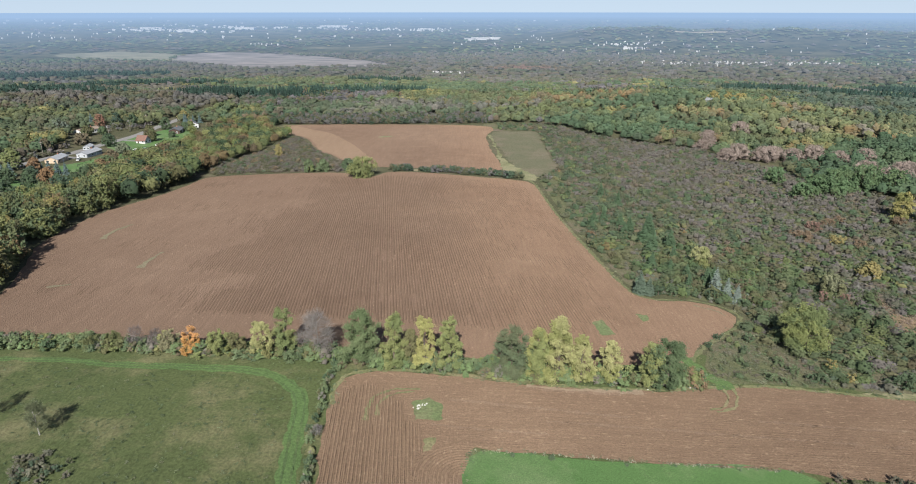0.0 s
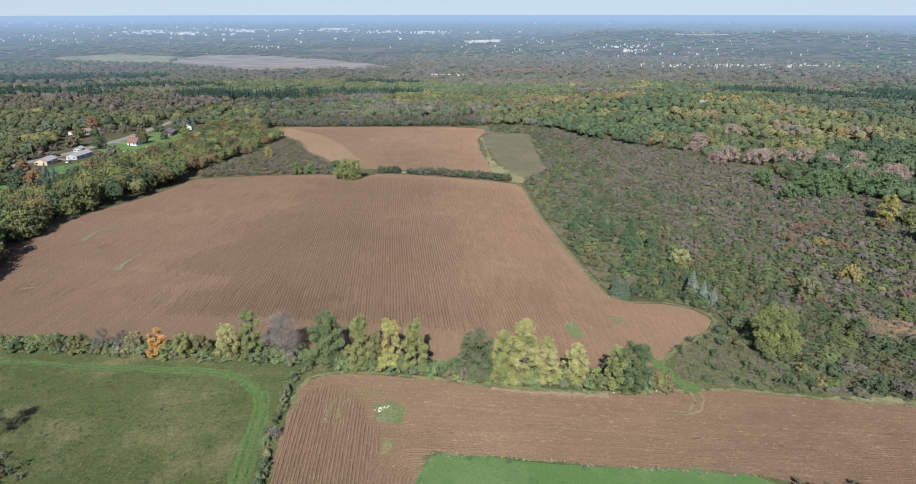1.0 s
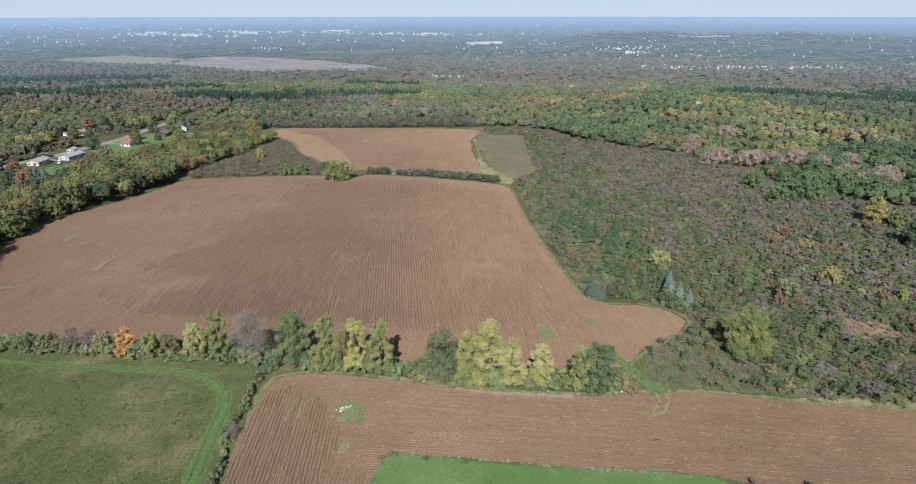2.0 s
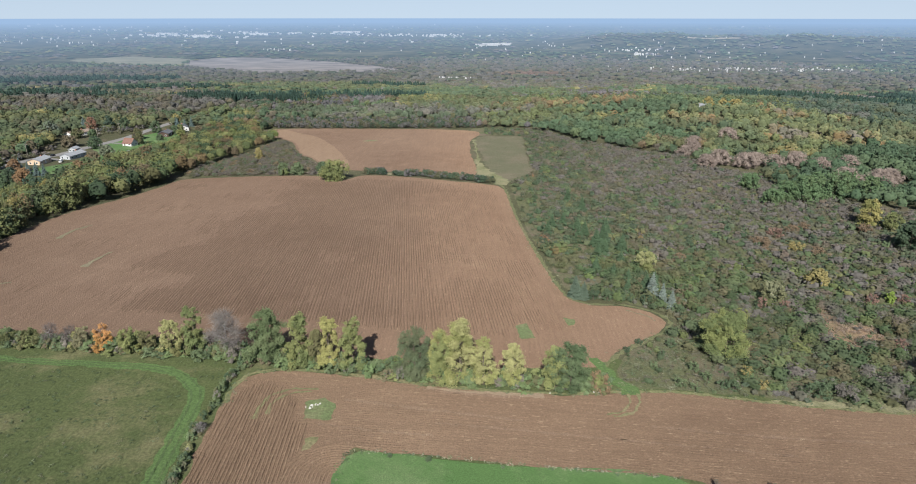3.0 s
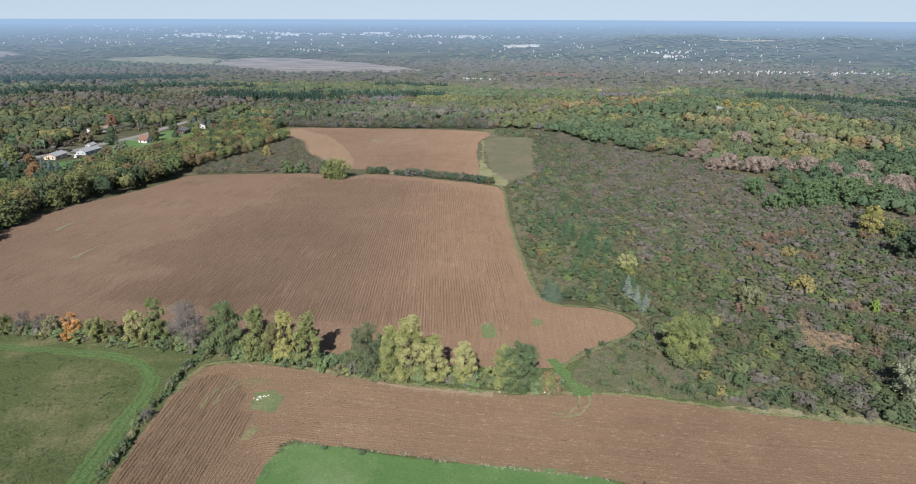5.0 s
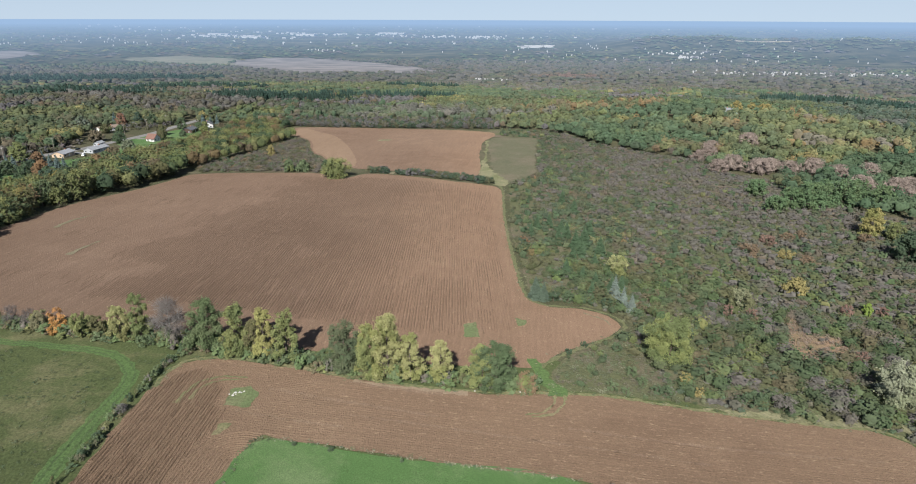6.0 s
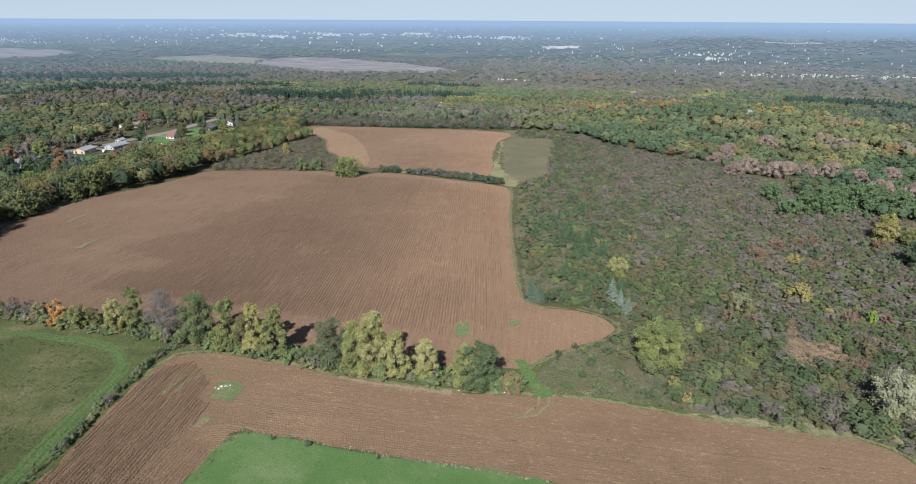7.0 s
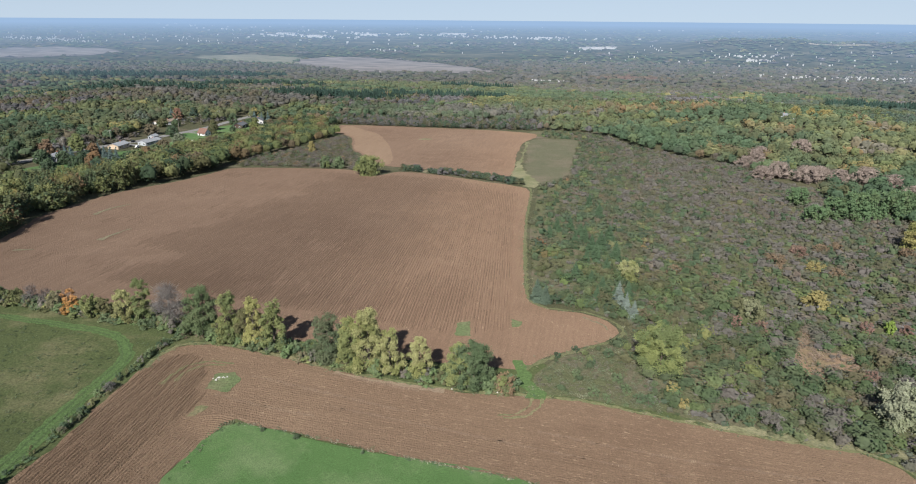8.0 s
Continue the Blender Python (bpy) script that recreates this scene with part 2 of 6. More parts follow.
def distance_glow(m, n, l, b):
    """Haze mixed into far surfaces as bluish emission, growing from none at 1200 m out to the skyline."""
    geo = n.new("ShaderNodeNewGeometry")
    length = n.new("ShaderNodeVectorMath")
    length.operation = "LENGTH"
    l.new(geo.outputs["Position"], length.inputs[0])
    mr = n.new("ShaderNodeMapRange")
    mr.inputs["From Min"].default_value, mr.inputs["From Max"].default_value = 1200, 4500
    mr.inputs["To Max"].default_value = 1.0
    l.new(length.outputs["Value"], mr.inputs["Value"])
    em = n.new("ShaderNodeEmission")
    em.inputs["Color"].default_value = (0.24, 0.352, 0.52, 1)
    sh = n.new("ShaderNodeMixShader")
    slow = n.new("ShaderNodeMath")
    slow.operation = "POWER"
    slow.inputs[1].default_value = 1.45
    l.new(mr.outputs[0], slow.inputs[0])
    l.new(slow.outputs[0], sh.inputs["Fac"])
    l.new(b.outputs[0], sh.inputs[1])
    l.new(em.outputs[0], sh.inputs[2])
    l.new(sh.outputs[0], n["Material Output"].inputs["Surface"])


# dry: light put into the colour, paler on the field's eastern side
SOIL = soil_material("ploughed_soil", (0.152, 0.101, 0.072), (0.208, 0.143, 0.103), (0.31, 0.235, 0.165), 6, 0.6, dry=(1.22, 1.19, 1.14))
SOIL_NEAR = soil_material("ploughed_soil_near", (0.188, 0.126, 0.084), (0.252, 0.175, 0.12), (0.31, 0.23, 0.158), 4, 0.57)
# two furrow soils, darkened to paint in the shade between ridges
SOIL_SHADE_NEAR = soil_material("furrow_shade_near", (0.158, 0.106, 0.07), (0.212, 0.147, 0.1), (0.25, 0.18, 0.12), 4, 0.6)
SOIL_SHADE = soil_material("furrow_shade", (0.098, 0.066, 0.045), (0.135, 0.092, 0.064), (0.22, 0.16, 0.11), 6, 0.64)
SOIL_EAST = soil_material("straw_flecked_soil", (0.166, 0.111, 0.075), (0.23, 0.158, 0.107), (0.295, 0.215, 0.147), -88, 0.57)
SOIL_PALE = soil_material("sandy_soil", (0.196, 0.134, 0.093), (0.245, 0.173, 0.121), (0.33, 0.25, 0.175), 40)
GRASS_WILD = grass_material("rough_meadow", (0.05, 0.068, 0.027), (0.092, 0.108, 0.045), (0.145, 0.136, 0.074), 0.5)
GRASS_MOWN = grass_material("mown_lane_grass", (0.07, 0.115, 0.042), (0.094, 0.146, 0.053), (0.13, 0.16, 0.065), 0.58)
GRASS_LAWN = grass_material("lush_grass", (0.064, 0.124, 0.042), (0.084, 0.15, 0.053), (0.13, 0.178, 0.085), 0.48, fine=4.0, relief=0.15)
GRASS_OLIVE = grass_material("olive_pasture", (0.085, 0.088, 0.054), (0.118, 0.112, 0.072), (0.135, 0.115, 0.083), 0.48)
GRASS_PALE = grass_material("pale_dry_grass", (0.135, 0.135, 0.075), (0.25, 0.23, 0.145), (0.1, 0.115, 0.052), 0.5)
GRASS_DRY = grass_material("worn_grass", (0.125, 0.135, 0.065), (0.185, 0.182, 0.095), (0.225, 0.185, 0.115), 0.5)
GRASS_EDGE = grass_material("field_edge_grass", (0.098, 0.112, 0.054), (0.145, 0.148, 0.078), (0.18, 0.155, 0.098), 0.52)
GRASS_RUT = grass_material("trodden_grass", (0.06, 0.092, 0.038), (0.08, 0.12, 0.048), (0.12, 0.13, 0.06), 0.55)
GRASS_STREAK = grass_material("bleached_grass", (0.155, 0.14, 0.09), (0.2, 0.18, 0.118), (0.22, 0.18, 0.125), 0.5)
GRASS_RUST = grass_material("rust_dry_grass", (0.19, 0.128, 0.084), (0.27, 0.19, 0.13), (0.13, 0.12, 0.065), 0.46)
FLOOR_WOOD = grass_material("woodland_floor", (0.05, 0.055, 0.028), (0.09, 0.085, 0.05), (0.11, 0.095, 0.065))
FLOOR_SCRUB = grass_material("scrub_floor", (0.075, 0.086, 0.043), (0.112, 0.114, 0.062), (0.13, 0.105, 0.08), 0.46)
ASPHALT = plain_material("asphalt", (0.16, 0.155, 0.15), 0.9, 0.2, 0.4)
BARK = plain_material("bark", (0.14, 0.115, 0.09), 0.95, 0.5, 3)
BARK_PALE = plain_material("pale_bark", (0.36, 0.34, 0.31), 0.9, 0.4, 3)
LEAVES = foliage_material("foliage")
NEEDLES = foliage_material("needles", thin=0.0)
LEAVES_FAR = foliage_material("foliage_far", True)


def far_land_material():
    m, n, l, b = material("distant_land", 0.95, 0.05)
    woods = grain(n, l, 0.004, 6, 0.50, 0.66, stretch=2.6, rough=0.6)
    spots = grain(n, l, 0.02, 5, 0.35, 0.65)
    c = mix(n, l, spots, (0.022, 0.03, 0.022), (0.055, 0.056, 0.038))
    c = mix(n, l, woods, c, mix(n, l, spots, (0.055, 0.06, 0.042), (0.10, 0.095, 0.07)))
    l.new(c, b.inputs["Base Color"])
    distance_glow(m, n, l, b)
    return m


def far_plain_material(name, dark, light):
    m, n, l, b = material(name, 0.95, 0.05)
    c = mix(n, l, grain(n, l, 0.012, 5, 0.35, 0.65, stretch=2.5), dark, light)
    l.new(c, b.inputs["Base Color"])
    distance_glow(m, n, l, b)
    return m


# far materials that carry the painted haze emission
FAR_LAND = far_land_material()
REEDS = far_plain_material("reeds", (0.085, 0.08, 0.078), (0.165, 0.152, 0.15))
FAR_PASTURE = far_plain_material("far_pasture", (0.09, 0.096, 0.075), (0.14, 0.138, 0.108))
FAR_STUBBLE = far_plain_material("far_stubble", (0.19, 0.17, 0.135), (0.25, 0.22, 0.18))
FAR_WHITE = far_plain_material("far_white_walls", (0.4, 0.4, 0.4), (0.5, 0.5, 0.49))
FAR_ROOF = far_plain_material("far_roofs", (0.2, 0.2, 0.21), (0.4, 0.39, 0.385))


# ---- mesh helpers ----
def np_mesh(name, verts, faces, mats, leaf=None, face_mat=None, smooth=False):
    """A mesh from arrays: verts (n, 3), faces (m, 3 or 4). leaf: a colour a vertex."""
    me = bpy.data.meshes.new(name)
    verts, faces = np.asarray(verts, np.float32), np.asarray(faces, np.int32)
    m, k = faces.shape
    me.vertices.add(len(verts))
    me.vertices.foreach_set("co", verts.ravel())
    me.loops.add(m * k)
    me.loops.foreach_set("vertex_index", faces.ravel())
    me.polygons.add(m)
    me.polygons.foreach_set("loop_start", np.arange(m, dtype=np.int32) * k)
    me.polygons.foreach_set("use_smooth", np.full(m, smooth))
    for mat in mats if isinstance(mats, (list, tuple)) else [mats]:
        me.materials.append(mat)
    if face_mat is not None:
        me.polygons.foreach_set("material_index", np.asarray(face_mat, np.int32))
    if leaf is not None:
        at = me.attributes.new("leaf", "FLOAT_COLOR", "POINT")
        col = np.ones((len(verts), 4), np.float32)
        col[:, :3] = leaf
        at.data.foreach_set("color", col.ravel())
    me.update(calc_edges=True)
    return me


def part(name, bm, mat, parent=None, label=""):
    """Links a bmesh, or a finished mesh, as one mesh object under a thing or a part."""
    if isinstance(bm, bmesh.types.BMesh):
        me = bpy.data.meshes.new(name)
        bm.to_mesh(me)
        bm.free()
        me.materials.append(mat)
    else:
        me = bm
    ob = new(name, me)
    if parent:
        ob.parent = parent
    return tagged(ob, label)


def drape(name, poly, step, lift, mat, label, ragged=0.25, kind="structure", category="", seed=3, sharp=False):
    """A sheet on the ground within a plan outline, with a slightly uneven edge."""
    rng = np.random.default_rng(seed)
    line = resample(poly, step, True, sharp)
    line = line + rng.normal(0, ragged, line.shape)
    lo, hi = line.min(0), line.max(0)
    gx, gy = np.meshgrid(np.arange(lo[0], hi[0], step * 2), np.arange(lo[1], hi[1], step * 2))
    gx, gy = gx.ravel(), gy.ravel()
    keep = inside(line, gx, gy)
    pts = [Vector(p) for p in line] + [Vector(p) for p in np.stack([gx[keep], gy[keep]], 1)]
    n = len(line)
    from_cdt = mathutils.geometry.delaunay_2d_cdt(pts, [(i, (i + 1) % n) for i in range(n)], [], 1, 1e-4)
    v = np.array([(p.x, p.y) for p in from_cdt[0]])
    f = np.array([q for q in from_cdt[2] if len(q) == 3])
    # all faces look up
    a, b, c = v[f[:, 0]], v[f[:, 1]], v[f[:, 2]]
    flip = ((b[:, 0] - a[:, 0]) * (c[:, 1] - a[:, 1]) - (b[:, 1] - a[:, 1]) * (c[:, 0] - a[:, 0])) < 0
    f[flip] = f[flip][:, ::-1]
    z = ground_z(v[:, 0], v[:, 1]) + lift
    ob = new(name, np_mesh(name, np.column_stack([v, z]), f, mat, smooth=True))
    return tagged(ob, label, category, kind=kind)


def ribbon(name, pts, width, lift, mat, label, ragged=0.15, step=1.5, category="", kind="structure", seed=5):
    """A strip on the ground along a plan line; width: one number, or one for each end."""
    rng = np.random.default_rng(seed)
    p = resample(pts, step, False)
    d = np.gradient(p, axis=0)
    d /= np.linalg.norm(d, axis=1)[:, None] + 1e-9
    side = np.column_stack([-d[:, 1], d[:, 0]])
    w = np.linspace(*(width if isinstance(width, tuple) else (width, width)), len(p)) / 2
    cols = []
    for s in (-1, -0.33, 0.33, 1):
        q = p + side * (s * w + rng.normal(0, ragged, len(p)) * abs(s))[:, None]
        cols.append(np.column_stack([q, ground_z(q[:, 0], q[:, 1]) + lift]))
    n = len(p)
    v = np.concatenate(cols)
    i = np.arange(n - 1)
    f = np.concatenate([np.column_stack([k * n + i, k * n + i + 1, (k + 1) * n + i + 1, (k + 1) * n + i])[:, ::-1] for k in range(3)])
    return tagged(new(name, np_mesh(name, v, f, mat, smooth=True)), label, category, kind=kind)


# ---- ground ----
def make_ground():
    rings = np.concatenate([[0.05], np.arange(4, 700, 8.0), np.arange(700, 2400, 42.0), np.arange(2400, 4930, 90.0), [4935.0]])
    k = 320
    ang = np.arange(k) / k * 2 * np.pi
    x = 40 + rings[:, None] * np.sin(ang)
    y = rings[:, None] * np.cos(ang)
    v = np.column_stack([x.ravel(), y.ravel(), ground_z(x, y).ravel()])
    n = len(rings)
    i, j = np.meshgrid(np.arange(n - 1), np.arange(k), indexing="ij")
    i, j = i.ravel(), j.ravel()
    j2 = (j + 1) % k
    f = np.column_stack([i * k + j, i * k + j2, (i + 1) * k + j2, (i + 1) * k + j])[:, ::-1]
    mid = v[f].mean(1)
    r = np.hypot(mid[:, 0], mid[:, 1])
    fm = np.where(r > 1100, 2, np.where((mid[:, 1] < 165) | (r < 120), 0, 1))
    me = np_mesh("ground", v, f, [GRASS_WILD, FLOOR_WOOD, FAR_LAND], face_mat=fm, smooth=True)
    tagged(new("ground", me), "rolling green and brown countryside reaching to a hazy horizon", kind="structure")


make_ground()
field_main = drape("ploughed_field", MAIN, 4, 0.06, SOIL, "large brown ploughed field with fine furrows", 0.35)
field_near = drape("ploughed_field", NEAR, 2.5, 0.06, SOIL_EAST, "brown ploughed field strip beside a green lawn", 0.3)
drape("ploughed_field", FAR, 6, 0.06, SOIL, "distant brown ploughed field behind a hedge", 0.4)
drape("sandy_strip", SAND, 5, 0.11, SOIL_PALE, "paler sandy soil at the side of the far field", 0.3)
drape("lawn", LAWN, 3, 0.06, GRASS_LAWN, "bright green field of short lush grass", 0.2)
drape("pasture", OLIVE, 5, 0.06, GRASS_OLIVE, "small olive-coloured pasture among shrubs", 0.8)
drape("dry_grass", PALE, 3, 0.12, GRASS_PALE, "pale dry grass along the edge of the pasture", 0.9)
drape("scrub_ground", SCRUB, 7, 0.05, FLOOR_SCRUB, "grassy brown ground under dense shrubs", 0.5)
drape("scrub_ground", LEFT_SCRUB, 7, 0.05, FLOOR_SCRUB, "brown ground under low shrubs beside the field", 0.5)
ribbon("grass_crossing", [(62.4, 161), (64, 154), (65.8, 148.6), (68.6, 144.8), (69, 142)], (2.8, 5.4), 0.11, GRASS_MOWN, "bright green grass crossing between two ploughed fields", 0.45)
drape("hill_meadow", HILL_MEADOW, 8, 0.3, GRASS_MOWN, "pale green meadow in the wooded hills", 1.5)
drape("far_field", RIDGE_FIELD, 20, 1.2, FAR_STUBBLE, "pale stubble field on a far wooded ridge", 3)
drape("marsh", MARSH, 40, 1.2, REEDS, "pale grey reed marsh far away", 6)
drape("marsh", MARSH_OLIVE, 40, 1.2, FAR_PASTURE, "olive wet pasture beside a far marsh", 6)
drape("marsh", MARSH_WEST, 40, 1.2, REEDS, "pale pinkish reed marsh far away", 6)
LANE = [(-135, 150), (-103, 148), (-87, 145.5), (-64, 144), (-51, 142.5), (-43, 138), (-37, 130), (-34.8, 115), (-33, 100), (-31, 85), (-30, 60)]
ribbon("mown_lane", LANE, (1.8, 4.8), 0.06, GRASS_MOWN, "mown bright green grass lane round the meadow", 0.3)
for d in (-0.95, 0.95):
    ribbon("wheel_rut", [(x + d * 0.9, y + d * 0.6) for x, y in LANE], 0.45, 0.10, GRASS_RUT, "faint darker wheel rut in a mown grass lane", 0.12)
EAST_EDGE = [(40, 391.5), (46.5, 381), (50.5, 307), (55.5, 250), (59.5, 215), (62, 206), (68, 201.8), (80, 202.8), (89, 198.5), (92, 190), (86, 180.5), (70, 164.5), (64, 156)]
ribbon("grass_margin", EAST_EDGE, 1.3, 0.10, GRASS_EDGE, "narrow olive grass margin round the ploughed field", 0.3)
NORTH_EDGE = [(-29.5, 128), (-29.5, 137), (-26, 142.5), (-15, 144.6), (2, 142.8), (17, 140.6), (31, 139.6), (50, 140), (64, 142.6), (79, 145), (94, 144), (117, 142), (135, 141.5), (146, 141.4), (151.5, 137), (153.5, 130), (155, 112)]
ribbon("grass_margin", NORTH_EDGE, 1.1, 0.10, GRASS_DRY, "narrow pale dry grass margin along the field edge", 0.3)


def ridge_mesh(p, side, half, h, idx):
    """One raised strip along the points p."""
    n = len(p)
    ring = []
    for o, lift in ((half, 0.0), (0, 1.0), (-half, 0.0)):
        q = p + side * o
        ring.append(np.column_stack([q, ground_z(q[:, 0], q[:, 1]) + 0.04 + lift * h]))
    f = np.concatenate([np.column_stack([k * n + idx, k * n + idx + 1, (k + 1) * n + idx + 1, (k + 1) * n + idx]) for k in (0, 1)])
    return np.concatenate(ring), f[:, ::-1]


def ridges(field, poly, az, spacing, height, step, mat, seed, skip=(), half=0.36):
    """Plough ridges: raised strips along one heading, each a part of its field."""
    rng = np.random.default_rng(seed)
    poly = np.array(poly, float)
    a = radians(az)
    along, across = np.array([math.sin(a), math.cos(a)]), np.array([math.cos(a), -math.sin(a)])
    u, w = poly @ across, poly @ along
    for off in np.arange(u.min(), u.max(), spacing):
        s = np.arange(w.min() + rng.uniform(0, step), w.max(), step)
        wob = off + 0.12 * spacing * np.sin(s * 0.05 + rng.uniform(0, 6)) + rng.normal(0, 0.03 * spacing, len(s))
        p = wob[:, None] * across + s[:, None] * along
        ok = inside(poly, p[:, 0], p[:, 1])
        for q in skip:
            ok &= ~inside(q, p[:, 0], p[:, 1])
        idx = np.nonzero(ok[:-1] & ok[1:])[0]
        if len(idx) > 1:
            v, f = ridge_mesh(p, across, spacing * half * rng.uniform(0.9, 1.1), height * rng.uniform(0.6, 1.25, len(s)) * (0.12 + 0.88 * ease((p[:, 0] + 112) / 70)), idx)
            part("ridge", np_mesh("ridge", v, f, mat), None, field)


def furrows(field, poly, az, spacing, half, step, mat, seed, bias, skip=()):
    """Furrow bottoms with ridge shade painted into the soil colour, broken off by noise, each a part of its field."""
    rng = np.random.default_rng(seed)
    poly = np.array(poly, float)
    a = radians(az)
    along, across = np.array([math.sin(a), math.cos(a)]), np.array([math.cos(a), -math.sin(a)])
    u, w = poly @ across, poly @ along
    for off in np.arange(u.min() + spacing / 2, u.max(), spacing):
        s = np.arange(w.min() + rng.uniform(0, step), w.max(), step)
        p = (off + rng.normal(0, 0.06 * spacing, len(s)))[:, None] * across + s[:, None] * along
        # painted shade gathers in the large field's west middle and fades eastwards
        shaded = 0.6 * wave(p[:, 0], p[:, 1], 70, 61) + 0.35 * wave(p[:, 0], p[:, 1], 18, 62) + 1.6 * ease((p[:, 0] + 125) / 75) - 1.05 * ease((p[:, 0] + 18) / 48) + rng.normal(0, 0.16, len(s)) + rng.normal(0, 0.13)
        ok = inside(poly, p[:, 0], p[:, 1]) & (shaded > bias)
        for q in skip:
            ok &= ~inside(q, p[:, 0], p[:, 1])
        idx = np.nonzero(ok[:-1] & ok[1:])[0]
        if len(idx) > 1:
            v, f = ridge_mesh(p, across, spacing * half * (rng.uniform(0.6, 1.2, len(s)) * (1 - 0.45 * ease((p[:, 0] + 18) / 40)))[:, None], 0.03, idx)
            v[:, 2] += 0.03
            part("furrow", np_mesh("furrow", v, f, mat), None, field)


def ridge_lines(field, lines, half, height, mat, seed):
    """Plough ridges along given plan lines, each a part of its field."""
    rng = np.random.default_rng(seed)
    for p in lines:
        p = np.array(p, float)
        d = np.gradient(p, axis=0)
        d /= np.linalg.norm(d, axis=1)[:, None] + 1e-9
        v, f = ridge_mesh(p, np.column_stack([-d[:, 1], d[:, 0]]), -half, height * rng.uniform(0.6, 1.2, len(p)), np.arange(len(p) - 1))
        part("ridge", np_mesh("ridge", v, f, mat), None, field)


ROWS_MAIN = [(-138, 178), (-140, 196), (-150, 222), (-161, 250), (-165, 276), (-165, 300), (-162, 318), (-154, 345), (-150, 368), (-146, 388), (-126, 395), (-100, 399), (-70, 397), (-58, 386), (-46, 400),
             (-10, 397), (30, 386), (40, 372), (45, 307), (50, 250), (54, 215), (56, 200), (58, 178), (40, 170), (6, 170), (-45, 175), (-110, 178)]
PATCH_A = [(41, 169.5), (46.3, 169.5), (46, 179.5), (40.8, 179)]
ridges(field_main, ROWS_MAIN, -6, 0.95, 0.2, 3.5, SOIL, 11, [PATCH_A], 0.36)
furrows(field_main, ROWS_MAIN, -6, 0.95, 0.17, 3.5, SOIL_SHADE, 16, 0.6, [PATCH_A])
STONY = [(-12, 131.5), (-4, 130), (-3.5, 123), (-10.5, 123.5)]
ROWS_NEAR = [(-25.5, 60), (-26.5, 97), (-28.3, 115), (-29.2, 127), (-28, 135), (-24.5, 139), (-20, 138.5), (-15, 133), (-12.2, 131), (-12.2, 122.5), (-7.6, 122), (-7.6, 112), (-8.6, 108), (-9.8, 90), (-10.8, 60)]
ARCS = []
for k in range(12):
    r = 0.9 + 0.78 * k
    arc = [(1.0 - r - (104 - q) * 0.035, q) for q in np.arange(56, 104, 2.0)]
    for a in np.arange(180, 70, -8):
        q = (1.0 + r * math.cos(radians(a)), 104.5 + r * math.sin(radians(a)))
        if not inside(LAWN, q[0], q[1]) and q[1] < 115.5:
            arc.append(q)
    ARCS.append(arc)
ridge_lines(field_near, ARCS, 0.27, 0.19, SOIL_NEAR, 14)
ridges(field_near, ROWS_NEAR, -4, 0.78, 0.27, 2.5, SOIL_NEAR, 12, [STONY], 0.3)
furrows(field_near, ROWS_NEAR, -4, 0.78, 0.2, 2.5, SOIL_SHADE_NEAR, 17, -0.4, [STONY])
# dark strips between the curved ridges, painted furrow shade
ridge_lines(field_near, [[(x - 0.39, y) for x, y in arc] for arc in ARCS], 0.19, 0.05, SOIL_SHADE_NEAR, 18)
ROWS_EAST = [(-2, 114), (34, 113), (75, 110.5), (120, 108), (148, 110), (150, 130), (143, 138), (117, 139), (79, 142), (50, 137), (20, 137), (-2, 139)]
ridges(field_near, ROWS_EAST, 91.5, 0.85, 0.09, 2.5, SOIL_EAST, 13)


# ---- plants ----
GREEN_DARK, GREEN, GREEN_MID = (0.042, 0.066, 0.036), (0.06, 0.089, 0.045), (0.08, 0.108, 0.051)
YELLOW_GREEN, YELLOW, PALE_YELLOW = (0.117, 0.134, 0.047), (0.185, 0.155, 0.055), (0.176, 0.178, 0.072)
ORANGE, RUST, BROWN = (0.21, 0.11, 0.042), (0.135, 0.096, 0.058), (0.105, 0.086, 0.052)
OLIVE_LEAF, GREY, PINK_GREY = (0.085, 0.085, 0.038), (0.105, 0.096, 0.082), (0.16, 0.132, 0.112)
GOLD_BROWN = (0.155, 0.105, 0.052)
BLUE_SPRUCE = (0.097, 0.118, 0.103)


def unit(v):
    return v / (np.linalg.norm(v, axis=-1, keepdims=True) + 1e-9)


def leaf_quads(rng, pos, normal, size, ratio=0.75):
    """A small quad at each place, facing its normal, turned at random."""
    n = len(pos)
    t = unit(np.cross(normal, rng.normal(size=(n, 3))))
    b = unit(np.cross(normal, t))
    s = (size * rng.uniform(0.6, 1.35, n))[:, None]
    v = np.stack([pos + t * s, pos + b * s * ratio, pos - t * s * 0.9, pos - b * s * ratio], 1)
    return v.reshape(-1, 3), np.arange(4 * n).reshape(n, 4)


